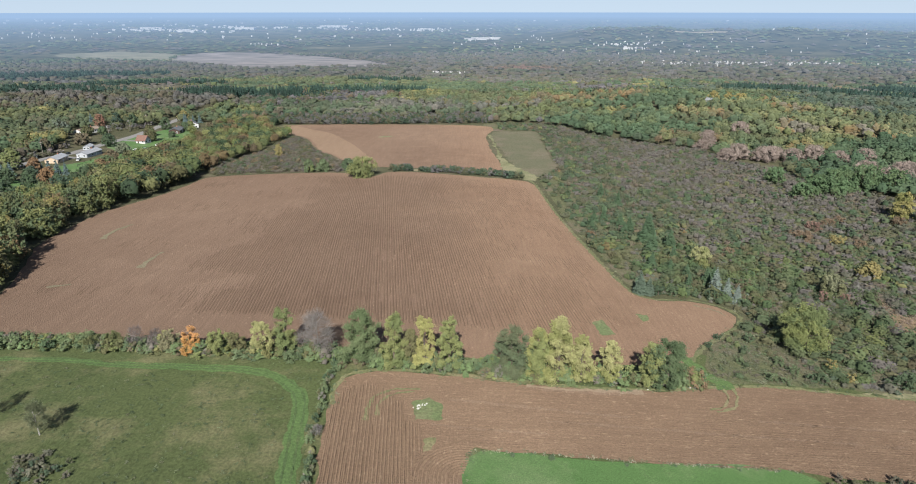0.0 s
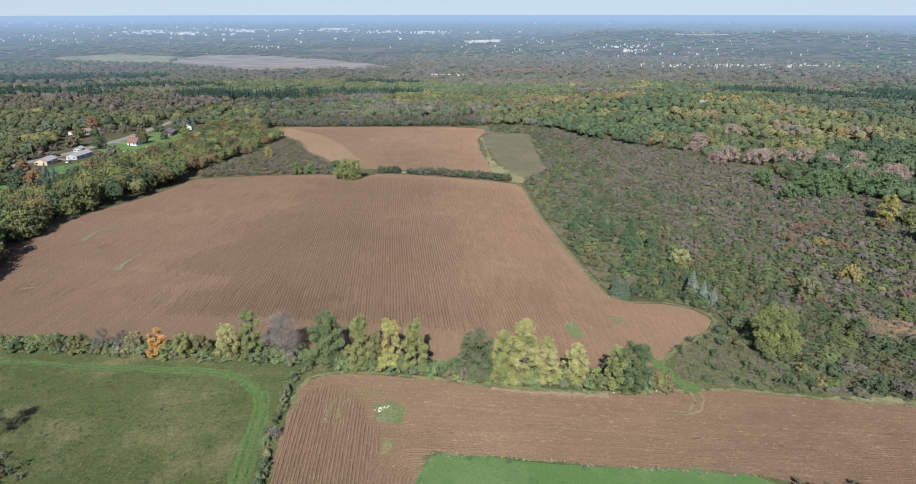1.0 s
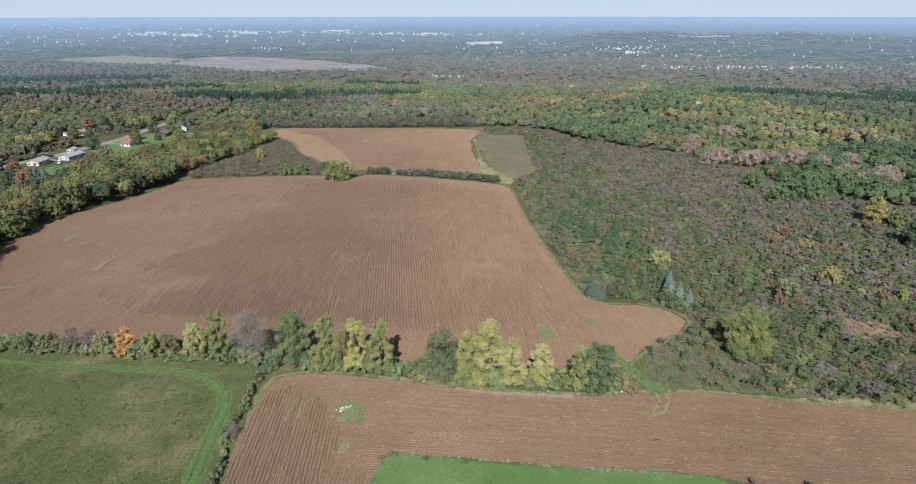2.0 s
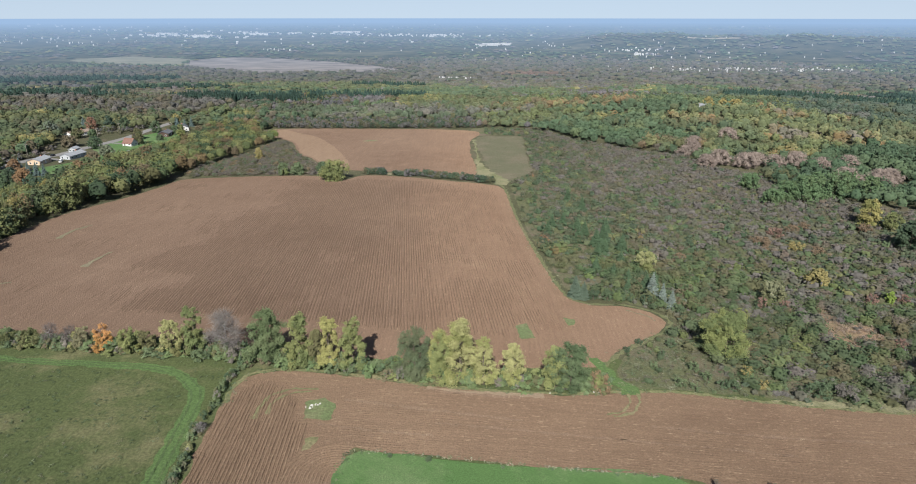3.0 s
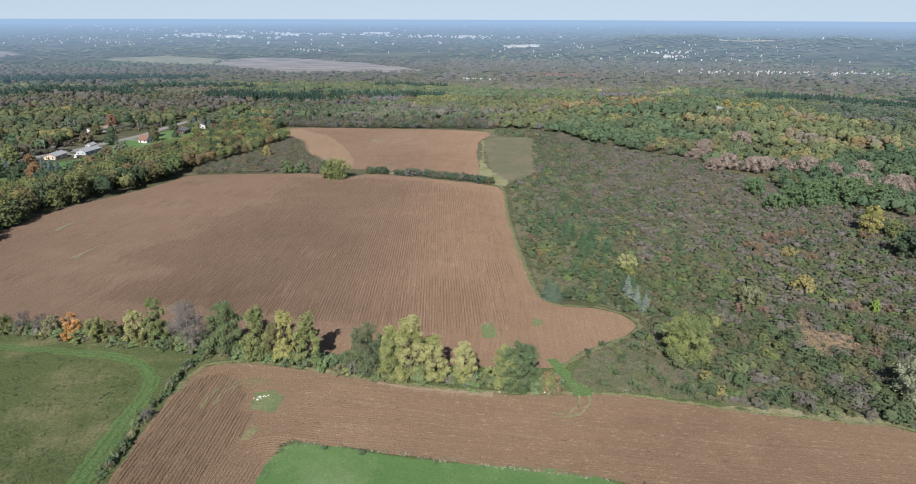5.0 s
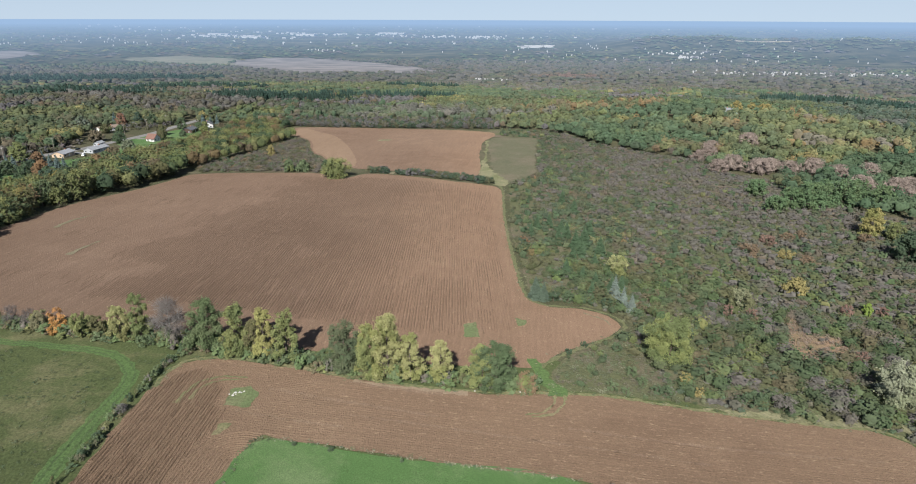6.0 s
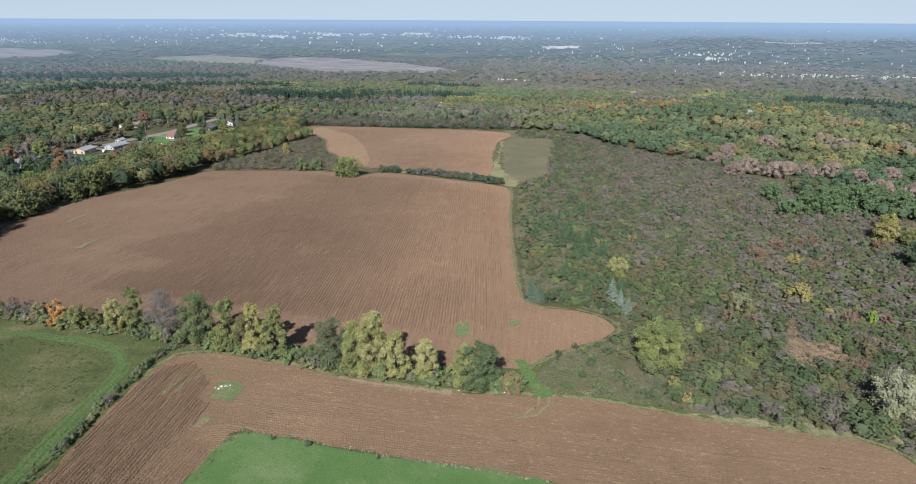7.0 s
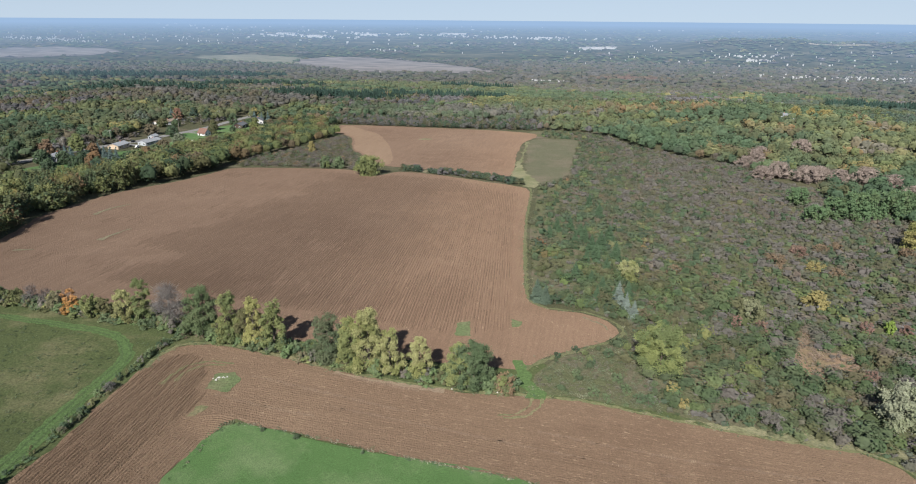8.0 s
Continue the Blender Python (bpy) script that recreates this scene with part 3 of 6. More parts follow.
def feathery_crown(rng, h, r, low, leaves, size, pointed):
    """A loose crown: many small leafy boughs of uneven reach round the stem, with gaps between; pointed: how far it tapers upwards."""
    count = int(12 + 5 * r + 0.37 * h * r)
    f = np.sort(rng.random(count) ** 0.85)
    a = np.arange(count) * 2.4 + rng.uniform(-0.6, 0.6, count)
    full = np.sqrt(1 - np.abs(1.6 * (f - 0.45)) ** 2.4)
    # broad swells and dents of the outline
    swell = 1 + 0.16 * np.sin(2 * a + rng.uniform(0, 6)) + 0.14 * np.sin(7 * f + a + rng.uniform(0, 6))
    d = r * full * swell * 0.92 * np.sqrt(rng.uniform(0.12, 0.92, count)) * (1 - 0.6 * pointed * f)
    c = np.column_stack([d * np.cos(a), d * np.sin(a), low + (h - low) * (0.05 + 0.9 * f)])
    q = r * rng.uniform(0.17, 0.34, count) * (1 - 0.3 * f)
    k = rng.choice(count, leaves, p=q ** 2 / (q ** 2).sum())
    way = unit(rng.normal(size=(leaves, 3)) * np.array([1, 1, 0.8]) + 0.45 * unit(c[k] - np.array([0, 0, low + 0.3 * (h - low)])) + np.array([0, 0, 0.3]))
    pos = c[k] + way * (q[k] * rng.uniform(0.4, 1.24, leaves))[:, None]
    stray = rng.random(leaves) < 0.12
    pos[stray] += rng.normal(0, 0.11 * r, (int(stray.sum()), 3))
    pos[:, 2] = np.clip(pos[:, 2], 0.15, h * 1.03)
    leaf = leaf_quads(rng, pos, unit(way + 0.55 * rng.normal(size=way.shape) + np.array([0, 0, 0.35])), size)
    return joined([leaf] + caps(rng, c, q, 2, 0.58))


def crown_lobes(rng, h, r, low, count):
    """Balls that together make a crown's uneven outline: centres and radii."""
    c, q = [], []
    for i in range(count):
        f = (i + 0.5) / count
        z = low + (h - low) * (0.08 + 0.84 * f)
        wide = r * math.sin(math.pi * min(0.96, (0.16 + 0.80 * f) ** 0.9)) ** 0.75
        a, d = i * 2.4 + rng.uniform(-0.5, 0.5), wide * rng.uniform(0.45, 0.8) if count < 30 else wide * math.sqrt(rng.uniform(0.08, 0.85))
        c.append((d * math.cos(a), d * math.sin(a), z))
        q.append(r * rng.uniform(0.30, 0.46) * (1.5 if count < 4 else 1.25 if count < 9 else 1.0 if count < 30 else 0.74))
    return np.array(c), np.array(q)


def crown(rng, h, r, low, leaves, size, count=16, cap=3, inner=0.7):
    c, q = crown_lobes(rng, h, r, low, count)
    k = rng.choice(count, leaves, p=q ** 2 / (q ** 2).sum())
    d = unit(rng.normal(size=(leaves, 3)) + 0.55 * unit(c[k] - np.array([0, 0, low + 0.35 * (h - low)])) + np.array([0, 0, 0.25]))
    pos = c[k] + d * (q[k] * rng.uniform(0.62, 1.14, leaves))[:, None]
    pos[:, 2] = np.clip(pos[:, 2], 0.15, h * 1.02)
    leaf = leaf_quads(rng, pos, unit(d + 0.35 * rng.normal(size=d.shape) + np.array([0, 0, 0.4])), size)
    return joined([leaf] + (caps(rng, c, q, cap, inner) if cap else []))


def caps(rng, c, q, n, inner=0.82):
    """Closed rounded tops for the balls of a crown, so that no light falls through its middle."""
    g = np.linspace(-1, 1, n + 1)
    u, v = np.meshgrid(g, g)
    u, v = u.ravel(), v.ravel()
    dx, dy = u * np.sqrt(1 - v * v / 2), v * np.sqrt(1 - u * u / 2)
    r = np.clip(np.hypot(dx, dy), 0, 1)
    th = r * 1.95
    s = np.where(r > 1e-6, np.sin(th) / np.maximum(r, 1e-6), 1.95)
    ball = np.column_stack([dx * s, dy * s, np.cos(th)])
    i, j = np.meshgrid(np.arange(n), np.arange(n), indexing="ij")
    i, j = i.ravel(), j.ravel()
    m = n + 1
    f = np.column_stack([i * m + j, i * m + j + 1, (i + 1) * m + j + 1, (i + 1) * m + j])
    pieces = []
    for a, b in zip(c, q):
        pieces.append((a + ball * (b * inner * rng.uniform(0.85, 1.12, (len(ball), 1))), f))
    return pieces


def tube(path, radii, sides=6):
    """A tapered limb along a line of points."""
    path = np.array(path, float)
    d = unit(np.gradient(path, axis=0))
    up = np.where(np.abs(d[:, 2:]) > 0.9, np.array([[1.0, 0, 0]]), np.array([[0, 0, 1.0]]))
    a = unit(np.cross(d, up))
    b = np.cross(d, a)
    th = np.arange(sides) / sides * 2 * np.pi
    v = path[:, None] + (a[:, None] * np.cos(th)[None, :, None] + b[:, None] * np.sin(th)[None, :, None]) * np.array(radii)[:, None, None]
    n = len(path)
    i, j = np.meshgrid(np.arange(n - 1), np.arange(sides), indexing="ij")
    i, j = i.ravel(), j.ravel()
    return v.reshape(-1, 3), np.column_stack([i * sides + j, i * sides + (j + 1) % sides, (i + 1) * sides + (j + 1) % sides, (i + 1) * sides + j])


def joined(pieces):
    v, f, base = [], [], 0
    for a, b in pieces:
        v.append(a)
        f.append(b + base)
        base += len(a)
    return np.concatenate(v), np.concatenate(f)


def limbs(rng, h, r, low, count, thick):
    lean = rng.normal(0, 0.03 * h, 2)
    top = np.array([lean[0], lean[1], h * 0.8])
    pieces = [tube([(0, 0, -0.3), top * 0.35, top * 0.7, top], [thick, thick * 0.75, thick * 0.42, thick * 0.1], 7)]
    for i in range(count):
        z = low + (h * 0.75 - low) * (i + 0.5) / count
        s = np.array([lean[0], lean[1], 0]) * z / (h * 0.8) + np.array([0, 0, z])
        a = i * 2.4 + rng.uniform(-0.4, 0.4)
        reach = r * rng.uniform(0.55, 0.9)
        e = s + np.array([reach * math.cos(a), reach * math.sin(a), h * rng.uniform(0.12, 0.26)])
        m = (s + e) / 2 + np.array([0, 0, -0.03 * h])
        t = thick * 0.38
        pieces.append(tube([s, m, e], [t, t * 0.6, t * 0.12], 5))
    return pieces


def twig_cloud(rng, h, r, low, count, length, width):
    """Fine bare twigs: slivers that fan out and up over a rounded crown."""
    c, q = crown_lobes(rng, h, r, low, 14)
    k = rng.integers(0, 14, count)
    d = unit(rng.normal(size=(count, 3)) + np.array([0, 0, 0.5]))
    a = c[k] + d * (q[k] * rng.uniform(0.2, 0.7, count))[:, None]
    e = unit(d + 0.5 * rng.normal(size=d.shape) + np.array([0, 0, 0.3]))
    s = unit(np.cross(e, rng.normal(size=d.shape))) * width
    ln = (length * rng.uniform(0.6, 1.3, count))[:, None]
    v = np.stack([a - s, a + s, a + e * ln + s * 0.3, a + e * ln - s * 0.3], 1)
    v[:, :, 2] = np.maximum(v[:, :, 2], 0.05)
    return v.reshape(-1, 3), np.arange(4 * count).reshape(count, 4)


def broadleaf(name, x, y, h, w, colour, label, seed, leaves=2200, size=0.42, low=0.16, second=None, category="tree", group="", pointed=None):
    """A broadleaved tree: an empty at its foot, a trunk with limbs, and a crown of leaf clumps."""
    rng = np.random.default_rng(seed)
    tree = new(name)
    tree.location = (x, y, float(ground_z(x, y)))
    tree.rotation_euler = (0, 0, rng.uniform(0, 6.28))
    v, f = joined(limbs(rng, h, w / 2, h * low * 1.2, 7, 0.022 * h + 0.04))
    part("trunk", np_mesh("trunk", v, f, BARK, smooth=True), None, tree)
    v, f = crown(rng, h, w / 2, h * low, leaves, size, 44, 2, 0.7) if pointed is None else feathery_crown(rng, h, w / 2, h * low, leaves, size, pointed)
    colour = 1.42 * (0.86 * np.array(colour) + 0.14 * np.mean(colour))
    col = np.tile(colour, (len(v), 1))
    if second:
        # patches of a second leaf colour over whole boughs
        pick = np.sin(v[:, 0] * 0.7 + seed) + np.sin(v[:, 1] * 0.8 + 2 * seed) + np.sin(v[:, 2] * 0.6) > 0.5
        col[pick] = 0.4 * colour + 0.6 * 1.37 * np.array(second)
    part("crown", np_mesh("crown", v, f, LEAVES, leaf=col, smooth=True), None, tree)
    return tagged(tree, label, category, group)


def bare_tree(name, x, y, h, w, colour, label, seed, twigs=1500, category="tree"):
    rng = np.random.default_rng(seed)
    tree = new(name)
    tree.location = (x, y, float(ground_z(x, y)))
    v, f = joined(limbs(rng, h, w / 2, h * 0.2, 12, 0.02 * h))
    part("trunk", np_mesh("trunk", v, f, BARK_PALE, smooth=True), None, tree)
    v, f = twig_cloud(rng, h, w / 2, h * 0.2, twigs, h * 0.13, 0.035)
    part("crown", np_mesh("crown", v, f, LEAVES, leaf=np.tile(colour, (len(v), 1))), None, tree)
    return tagged(tree, label, category)


def spruce_cone(rng, h, r, tiers, arms):
    """Drooping needle boughs in tiers round a leader."""
    P = []
    for i in range(tiers):
        f = (i + rng.uniform(0, 0.6)) / tiers
        z, reach = h * (0.06 + 0.94 * f), r * (1 - f) ** 0.85 + 0.03 * r
        for j in range(arms):
            a = 2 * math.pi * (j + rng.uniform(-0.3, 0.3)) / arms + i * 0.7
            u, s = np.array([math.cos(a), math.sin(a), 0]), np.array([-math.sin(a), math.cos(a), 0])
            L = reach * rng.uniform(0.6, 1.25)
            o = np.array([0, 0, z])
            P.append([o, o + u * L * 0.55 + s * L * (0.34 if arms > 6 else 0.5) - np.array([0, 0, L * 0.1]), o + u * L - np.array([0, 0, L * rng.uniform(0.2, 0.42)]),
                      o + u * L * 0.55 - s * L * (0.34 if arms > 6 else 0.5) - np.array([0, 0, L * 0.12])])
    v = np.array(P).reshape(-1, 3)
    # dense inner needles round the stem
    k = 6
    ang = np.arange(k) / k * 2 * math.pi
    ring = [np.column_stack([0.5 * r * (1 - f) ** 0.85 * np.cos(ang), 0.5 * r * (1 - f) ** 0.85 * np.sin(ang), np.full(k, h * (0.05 + 0.93 * f))]) for f in (0.0, 0.35, 0.7, 0.98)]
    i, j = [q.ravel() for q in np.meshgrid(np.arange(3), np.arange(k), indexing="ij")]
    core = np.column_stack([i * k + j, i * k + (j + 1) % k, (i + 1) * k + (j + 1) % k, (i + 1) * k + j])
    return joined([(v, np.arange(len(v)).reshape(-1, 4)), (np.concatenate(ring), core)])


def spruce(name, x, y, h, w, colour, label, seed, group=""):
    rng = np.random.default_rng(seed)
    tree = new(name)
    tree.location = (x, y, float(ground_z(x, y)))
    v, f = tube([(0, 0, -0.3), (0, 0, h * 0.5), (0, 0, h * 0.97)], [0.025 * h, 0.015 * h, 0.003 * h], 7)
    part("trunk", np_mesh("trunk", v, f, BARK, smooth=True), None, tree)
    v, f = spruce_cone(rng, h, w / 2, 18, 13)
    part("crown", np_mesh("crown", v, f, NEEDLES, leaf=np.tile(1.35 * np.array(colour), (len(v), 1))), None, tree)
    return tagged(tree, label, "tree", group)


# hedgerow trees between the two ploughed fields: x, y, height, width, colour, second colour, label
HEDGE = [
    (-99.3, 154.5, 4.6, 6.3, GREEN_MID, OLIVE_LEAF, "low green field maple in a hedgerow"),
    (-93.0, 154.5, 4.6, 5.6, GREEN_MID, OLIVE_LEAF, "low green bush in a hedgerow"),
    (-77.3, 153.0, 5.6, 6.0, PALE_YELLOW, GREY, "half-bare pale young tree in a hedgerow"),
    (-70.6, 151.4, 7.9, 5.0, (0.30, 0.15, 0.045), (0.27, 0.16, 0.05), "small tree with bright orange autumn leaves"),
    (-63.0, 150.6, 7.4, 5.5, YELLOW_GREEN, GREEN_MID, "bushy green tree in a hedgerow"),
    (-58.5, 150.6, 7.0, 5.0, OLIVE_LEAF, YELLOW_GREEN, "bushy olive tree turning yellow"),
    (-51.2, 149.8, 10.0, 6.6, PALE_YELLOW, OLIVE_LEAF, "sparse tree with pale yellowing leaves"),
    (-45.5, 150.2, 14.2, 6.6, YELLOW_GREEN, GREEN_MID, "tall slender yellow-green tree"),
    (-24.8, 147.2, 15.6, 9.6, GREEN_MID, GREEN, "tall green tree with an uneven crown"),
    (-16.2, 146.2, 15.3, 7.6, YELLOW_GREEN, GREEN_MID, "tall green tree turning yellow"),
    (-12.0, 147.0, 10.5, 5.6, OLIVE_LEAF, BROWN, "olive-brown tree between taller ones"),
    (-8.4, 146.0, 15.4, 6.4, (0.17, 0.165, 0.055), PALE_YELLOW, "tall narrow tree with yellow leaves"),
    (-2.4, 145.0, 15.2, 7.4, YELLOW_GREEN, GREEN_MID, "tall narrow tree with yellow-green leaves"),
    (8.4, 145.0, 4.8, 5.0, GREEN, YELLOW_GREEN, "rounded green bush under taller trees"),
    (13.8, 143.8, 13.6, 9.6, (0.058, 0.08, 0.045), (0.07, 0.08, 0.05), "dark grey-green tree with a thinning top"),
    (20.0, 142.0, 15.0, 8.0, YELLOW_GREEN, PALE_YELLOW, "large tree with pale yellow-green leaves"),
    (25.4, 142.2, 17.6, 10.0, PALE_YELLOW, YELLOW_GREEN, "largest hedgerow tree with pale yellow leaves"),
    (31.0, 142.4, 12.8, 7.4, PALE_YELLOW, YELLOW_GREEN, "pale yellow tree beside the largest one"),
    (38.4, 143.2, 11.8, 6.6, PALE_YELLOW, YELLOW_GREEN, "smaller standalone pale yellow-green tree"),
    (49.0, 142.0, 11.8, 7.6, YELLOW_GREEN, GREEN_MID, "yellow-green side of a twin tree"),
    (52.8, 141.8, 13.2, 10.0, GREEN, GREEN_DARK, "dense dark green tree at the hedge's end"),
]
for i, (x, y, h, w, c1, c2, label) in enumerate(HEDGE):
    c1, c2 = [tuple(np.array((1.2, 1.17, 1.02)) * (0.93 * np.array(q) + 0.07 * np.mean(q))) for q in (c1, c2)]
    broadleaf("tree", x, y, h, w, c1, label, 100 + i, leaves=int(1000 + 78 * h * w), size=0.195, low=0.05, second=c2, group="hedgerow trees", pointed=0.55 if h > 1.75 * w else 0.3 if h > 1.4 * w else 0.0)
bare_tree("bare_tree", -36.7, 150.0, 13.2, 10.0, (0.21, 0.19, 0.175), "leafless grey tree with pale limbs", 150, 2600)
bare_tree("bare_tree", -85.9, 153.6, 6.6, 6.0, (0.15, 0.13, 0.125), "small leafless grey tree in a hedgerow", 151, 900)
bare_tree("bare_tree", -80.5, 153.6, 6.2, 5.0, (0.15, 0.13, 0.12), "small leafless grey-brown tree in a hedgerow", 152, 800)

# single trees in the scrubland
broadleaf("tree", 100.8, 166.6, 14.4, 12.2, (0.142, 0.164, 0.052), "large rounded yellow-green tree standing among shrubs", 170, 17000, 0.2, 0.04, second=GREEN_MID, pointed=0.0)
broadleaf("tree", 95.6, 238.0, 9.6, 7.8, (0.2, 0.205, 0.085), "round pale yellow tree beside blue spruces", 171, 3400, 0.25, 0.06, second=YELLOW_GREEN, pointed=0.0)
broadleaf("tree", 134.5, 213.0, 8.4, 9.0, (0.15, 0.155, 0.085), "pale grey-green spreading bush-like tree", 172, 3200, 0.28, 0.05, second=OLIVE_LEAF, pointed=0.0)
broadleaf("tree", 229.7, 320.0, 15.0, 12.4, (0.215, 0.19, 0.06), "tall bright yellow tree among shrubs", 173, 4200, 0.36, 0.06, second=YELLOW_GREEN, pointed=0.4)
broadleaf("tree", 238.0, 314.0, 9.0, 9.0, YELLOW_GREEN, "smaller yellow-green tree beside a yellow one", 174, 2400, 0.36, 0.06, pointed=0.0)
broadleaf("tree", 179.3, 217.9, 5.4, 3.2, (0.13, 0.19, 0.03), "slim lime-green young tree", 175, 400, 0.35, 0.08)
broadleaf("tree", 157.5, 156.5, 10.6, 12.5, (0.2, 0.212, 0.135), "large pale silvery-green tree near the field", 176, 9000, 0.25, 0.04, second=(0.16, 0.178, 0.1), pointed=0.0)
broadleaf("tree", 160.8, 234.5, 7.2, 9.0, YELLOW, "low spreading yellow-olive tree", 177, 900, 0.42, 0.08, second=OLIVE_LEAF)
broadleaf("tree", 228.0, 284.0, 14.0, 14.0, GREEN_DARK, "broad dark green tree among shrubs", 178, 1500, 0.6, 0.05)
DARK_CLUMP = [(201.8, 402, 9.5, 14), (199, 362, 9.4, 11), (212, 372, 12, 12), (221, 371, 16, 16), (232, 376, 17, 16), (243, 378, 17, 15), (252, 384, 16, 14), (262, 376, 15, 14)]
for i, (x, y, h, w) in enumerate(DARK_CLUMP):
    broadleaf("tree", x, y, h, w, (0.072, 0.12, 0.053), "dense dark green tree in a clump", 180 + i, 2000, 0.5, 0.03, second=GREEN_MID, group="dark green clump", pointed=0.0)
PINK = [(198, 470, 9, 15), (211, 480, 11, 19), (226, 470, 11, 20), (238, 484, 9, 17), (246, 470, 10, 16), (266, 478, 11, 19), (279, 466, 9, 16), (274, 424, 10, 19), (291, 416, 11, 20), (306, 428, 9, 17), (196, 514, 8, 14), (208, 536, 10, 15), (216, 556, 9, 15), (254, 582, 11, 19), (300, 470, 10, 17)]
for i, (x, y, h, w) in enumerate(PINK):
    broadleaf("bare_tree", x, y, h, w, (0.168, 0.131, 0.11), "pinkish-grey tree of bare fine twigs at the wood's edge", 200 + i, 3000, 0.3, 0.02, second=(0.155, 0.124, 0.106), group="bare pinkish trees")
# spruces
for i, (x, y, h, w) in enumerate([(91.0, 210.0, 11.0, 6.2), (93.4, 205.5, 9.0, 4.6), (95.8, 202.5, 7.5, 4.4), (63.6, 207.0, 8.8, 6.0), (66.5, 206.2, 7.0, 4.8)]):
    spruce("spruce", x, y, h, w, BLUE_SPRUCE if x > 80 else (0.055, 0.075, 0.054), "silvery blue spruce beside the ploughed field" if x > 80 else "dark blue-green spruce at the field's edge", 220 + i)
for i, (x, y, h) in enumerate([(75, 276, 7), (79, 283, 8), (82, 270, 8), (84, 262, 7), (86, 274, 9), (77, 292, 7), (80, 255, 6), (88, 247, 6), (66, 300, 6), (63, 290, 5), (82, 232, 5), (86, 225, 5.5), (84, 216, 5), (90, 290, 8), (72, 305, 6), (86, 335, 7), (81, 355, 7), (92, 264, 8), (76, 236, 6), (95, 222, 6), (91, 218, 6.5)]):
    spruce("spruce", x, y, h * 1.2, h * 0.85, (0.043, 0.069, 0.038), "young green spruce among shrubs", 230 + i, "young spruces")


# ---- shrubs and woods ----
def dome(rng, n, bumps, leaves, size, core=0.9, low=0.06):
    """A rounded crown 1 m high and 1 m wide, billowed by boughs, with loose leaf clumps over it."""
    g = np.linspace(-1, 1, n + 1)
    u, v = np.meshgrid(g, g)
    u, v = u.ravel(), v.ravel()
    dx, dy = u * np.sqrt(1 - v * v / 2), v * np.sqrt(1 - u * u / 2)
    r = np.clip(np.hypot(dx, dy), 1e-6, 1)
    th = r * 2.15
    d = np.column_stack([dx / r * np.sin(th), dy / r * np.sin(th), np.cos(th)])
    c = unit(rng.normal(size=(bumps, 3)) + np.array([0, 0, 0.55]))

    def reach(way):
        a = np.arccos(np.clip(way @ c.T, -1, 1)).min(1)
        return 0.31 + 0.2 * np.exp(-(a / 0.36) ** 2)
    base = np.array([0, 0, low + 0.46])
    body = base + d * (core * reach(d) * rng.uniform(0.88, 1.1, len(d)))[:, None]
    i, j = np.meshgrid(np.arange(n), np.arange(n), indexing="ij")
    i, j = i.ravel(), j.ravel()
    m = n + 1
    f = np.column_stack([i * m + j, i * m + j + 1, (i + 1) * m + j + 1, (i + 1) * m + j])
    w = unit(rng.normal(size=(leaves, 3)) + np.array([0, 0, 0.45]))
    pos = base + w * (reach(w) * rng.uniform(core, 1.22, leaves))[:, None]
    return joined([(body, f), leaf_quads(rng, pos, unit(w + 0.32 * rng.normal(size=w.shape)), size)])


def template(rng, kind, quads, size, lobes=4, cap=4, inner=0.7):
    """A unit plant, 1 m high and 1 m wide, as arrays."""
    if kind == "dome":
        v, f = dome(rng, cap, lobes, quads, size, inner)
    elif kind == "spruce":
        v, f = spruce_cone(rng, 1.0, 0.5, max(5, quads // 6), 6)
    else:
        v, f = crown(rng, 1.0, 0.55, 0.1, quads, size, lobes, cap, inner)
    return v, f


def scatter(name, temps, x, y, h, w, colour, mat, label, category, seed, sink=0.0, kind="stuff"):
    """Many plants joined in one mesh; each with its own size, turn and leaf colour."""
    rng = np.random.default_rng(seed)
    n = len(x)
    z = ground_z(x, y) - sink
    a = rng.uniform(0, 2 * np.pi, n)
    pick = rng.integers(0, len(temps), n)
    V, F, C, base = [], [], [], 0
    for k, (tv, tf) in enumerate(temps):
        i = np.nonzero(pick == k)[0]
        if not len(i):
            continue
        c, s = np.cos(a[i])[:, None], np.sin(a[i])[:, None]
        vx = (tv[None, :, 0] * c - tv[None, :, 1] * s) * w[i][:, None] + x[i][:, None]
        vy = (tv[None, :, 0] * s + tv[None, :, 1] * c) * w[i][:, None] + y[i][:, None]
        vz = tv[None, :, 2] * h[i][:, None] + z[i][:, None]
        V.append(np.stack([vx, vy, vz], -1).reshape(-1, 3))
        m = len(tv)
        F.append((tf[None] + (np.arange(len(i)) * m)[:, None, None] + base).reshape(-1, tf.shape[1]))
        C.append(np.repeat(colour[i], m, axis=0))
        base += m * len(i)
    me = np_mesh(name, np.concatenate(V), np.concatenate(F), mat, leaf=np.concatenate(C), smooth=True)
    return tagged(new(name, me), label, category, kind=kind)


def jitter_grid(rng, x0, x1, y0, y1, step):
    gx, gy = np.meshgrid(np.arange(x0, x1, step), np.arange(y0, y1, step))
    gx, gy = gx.ravel(), gy.ravel()
    return gx + rng.uniform(-0.5, 0.5, len(gx)) * step, gy + rng.uniform(-0.5, 0.5, len(gy)) * step


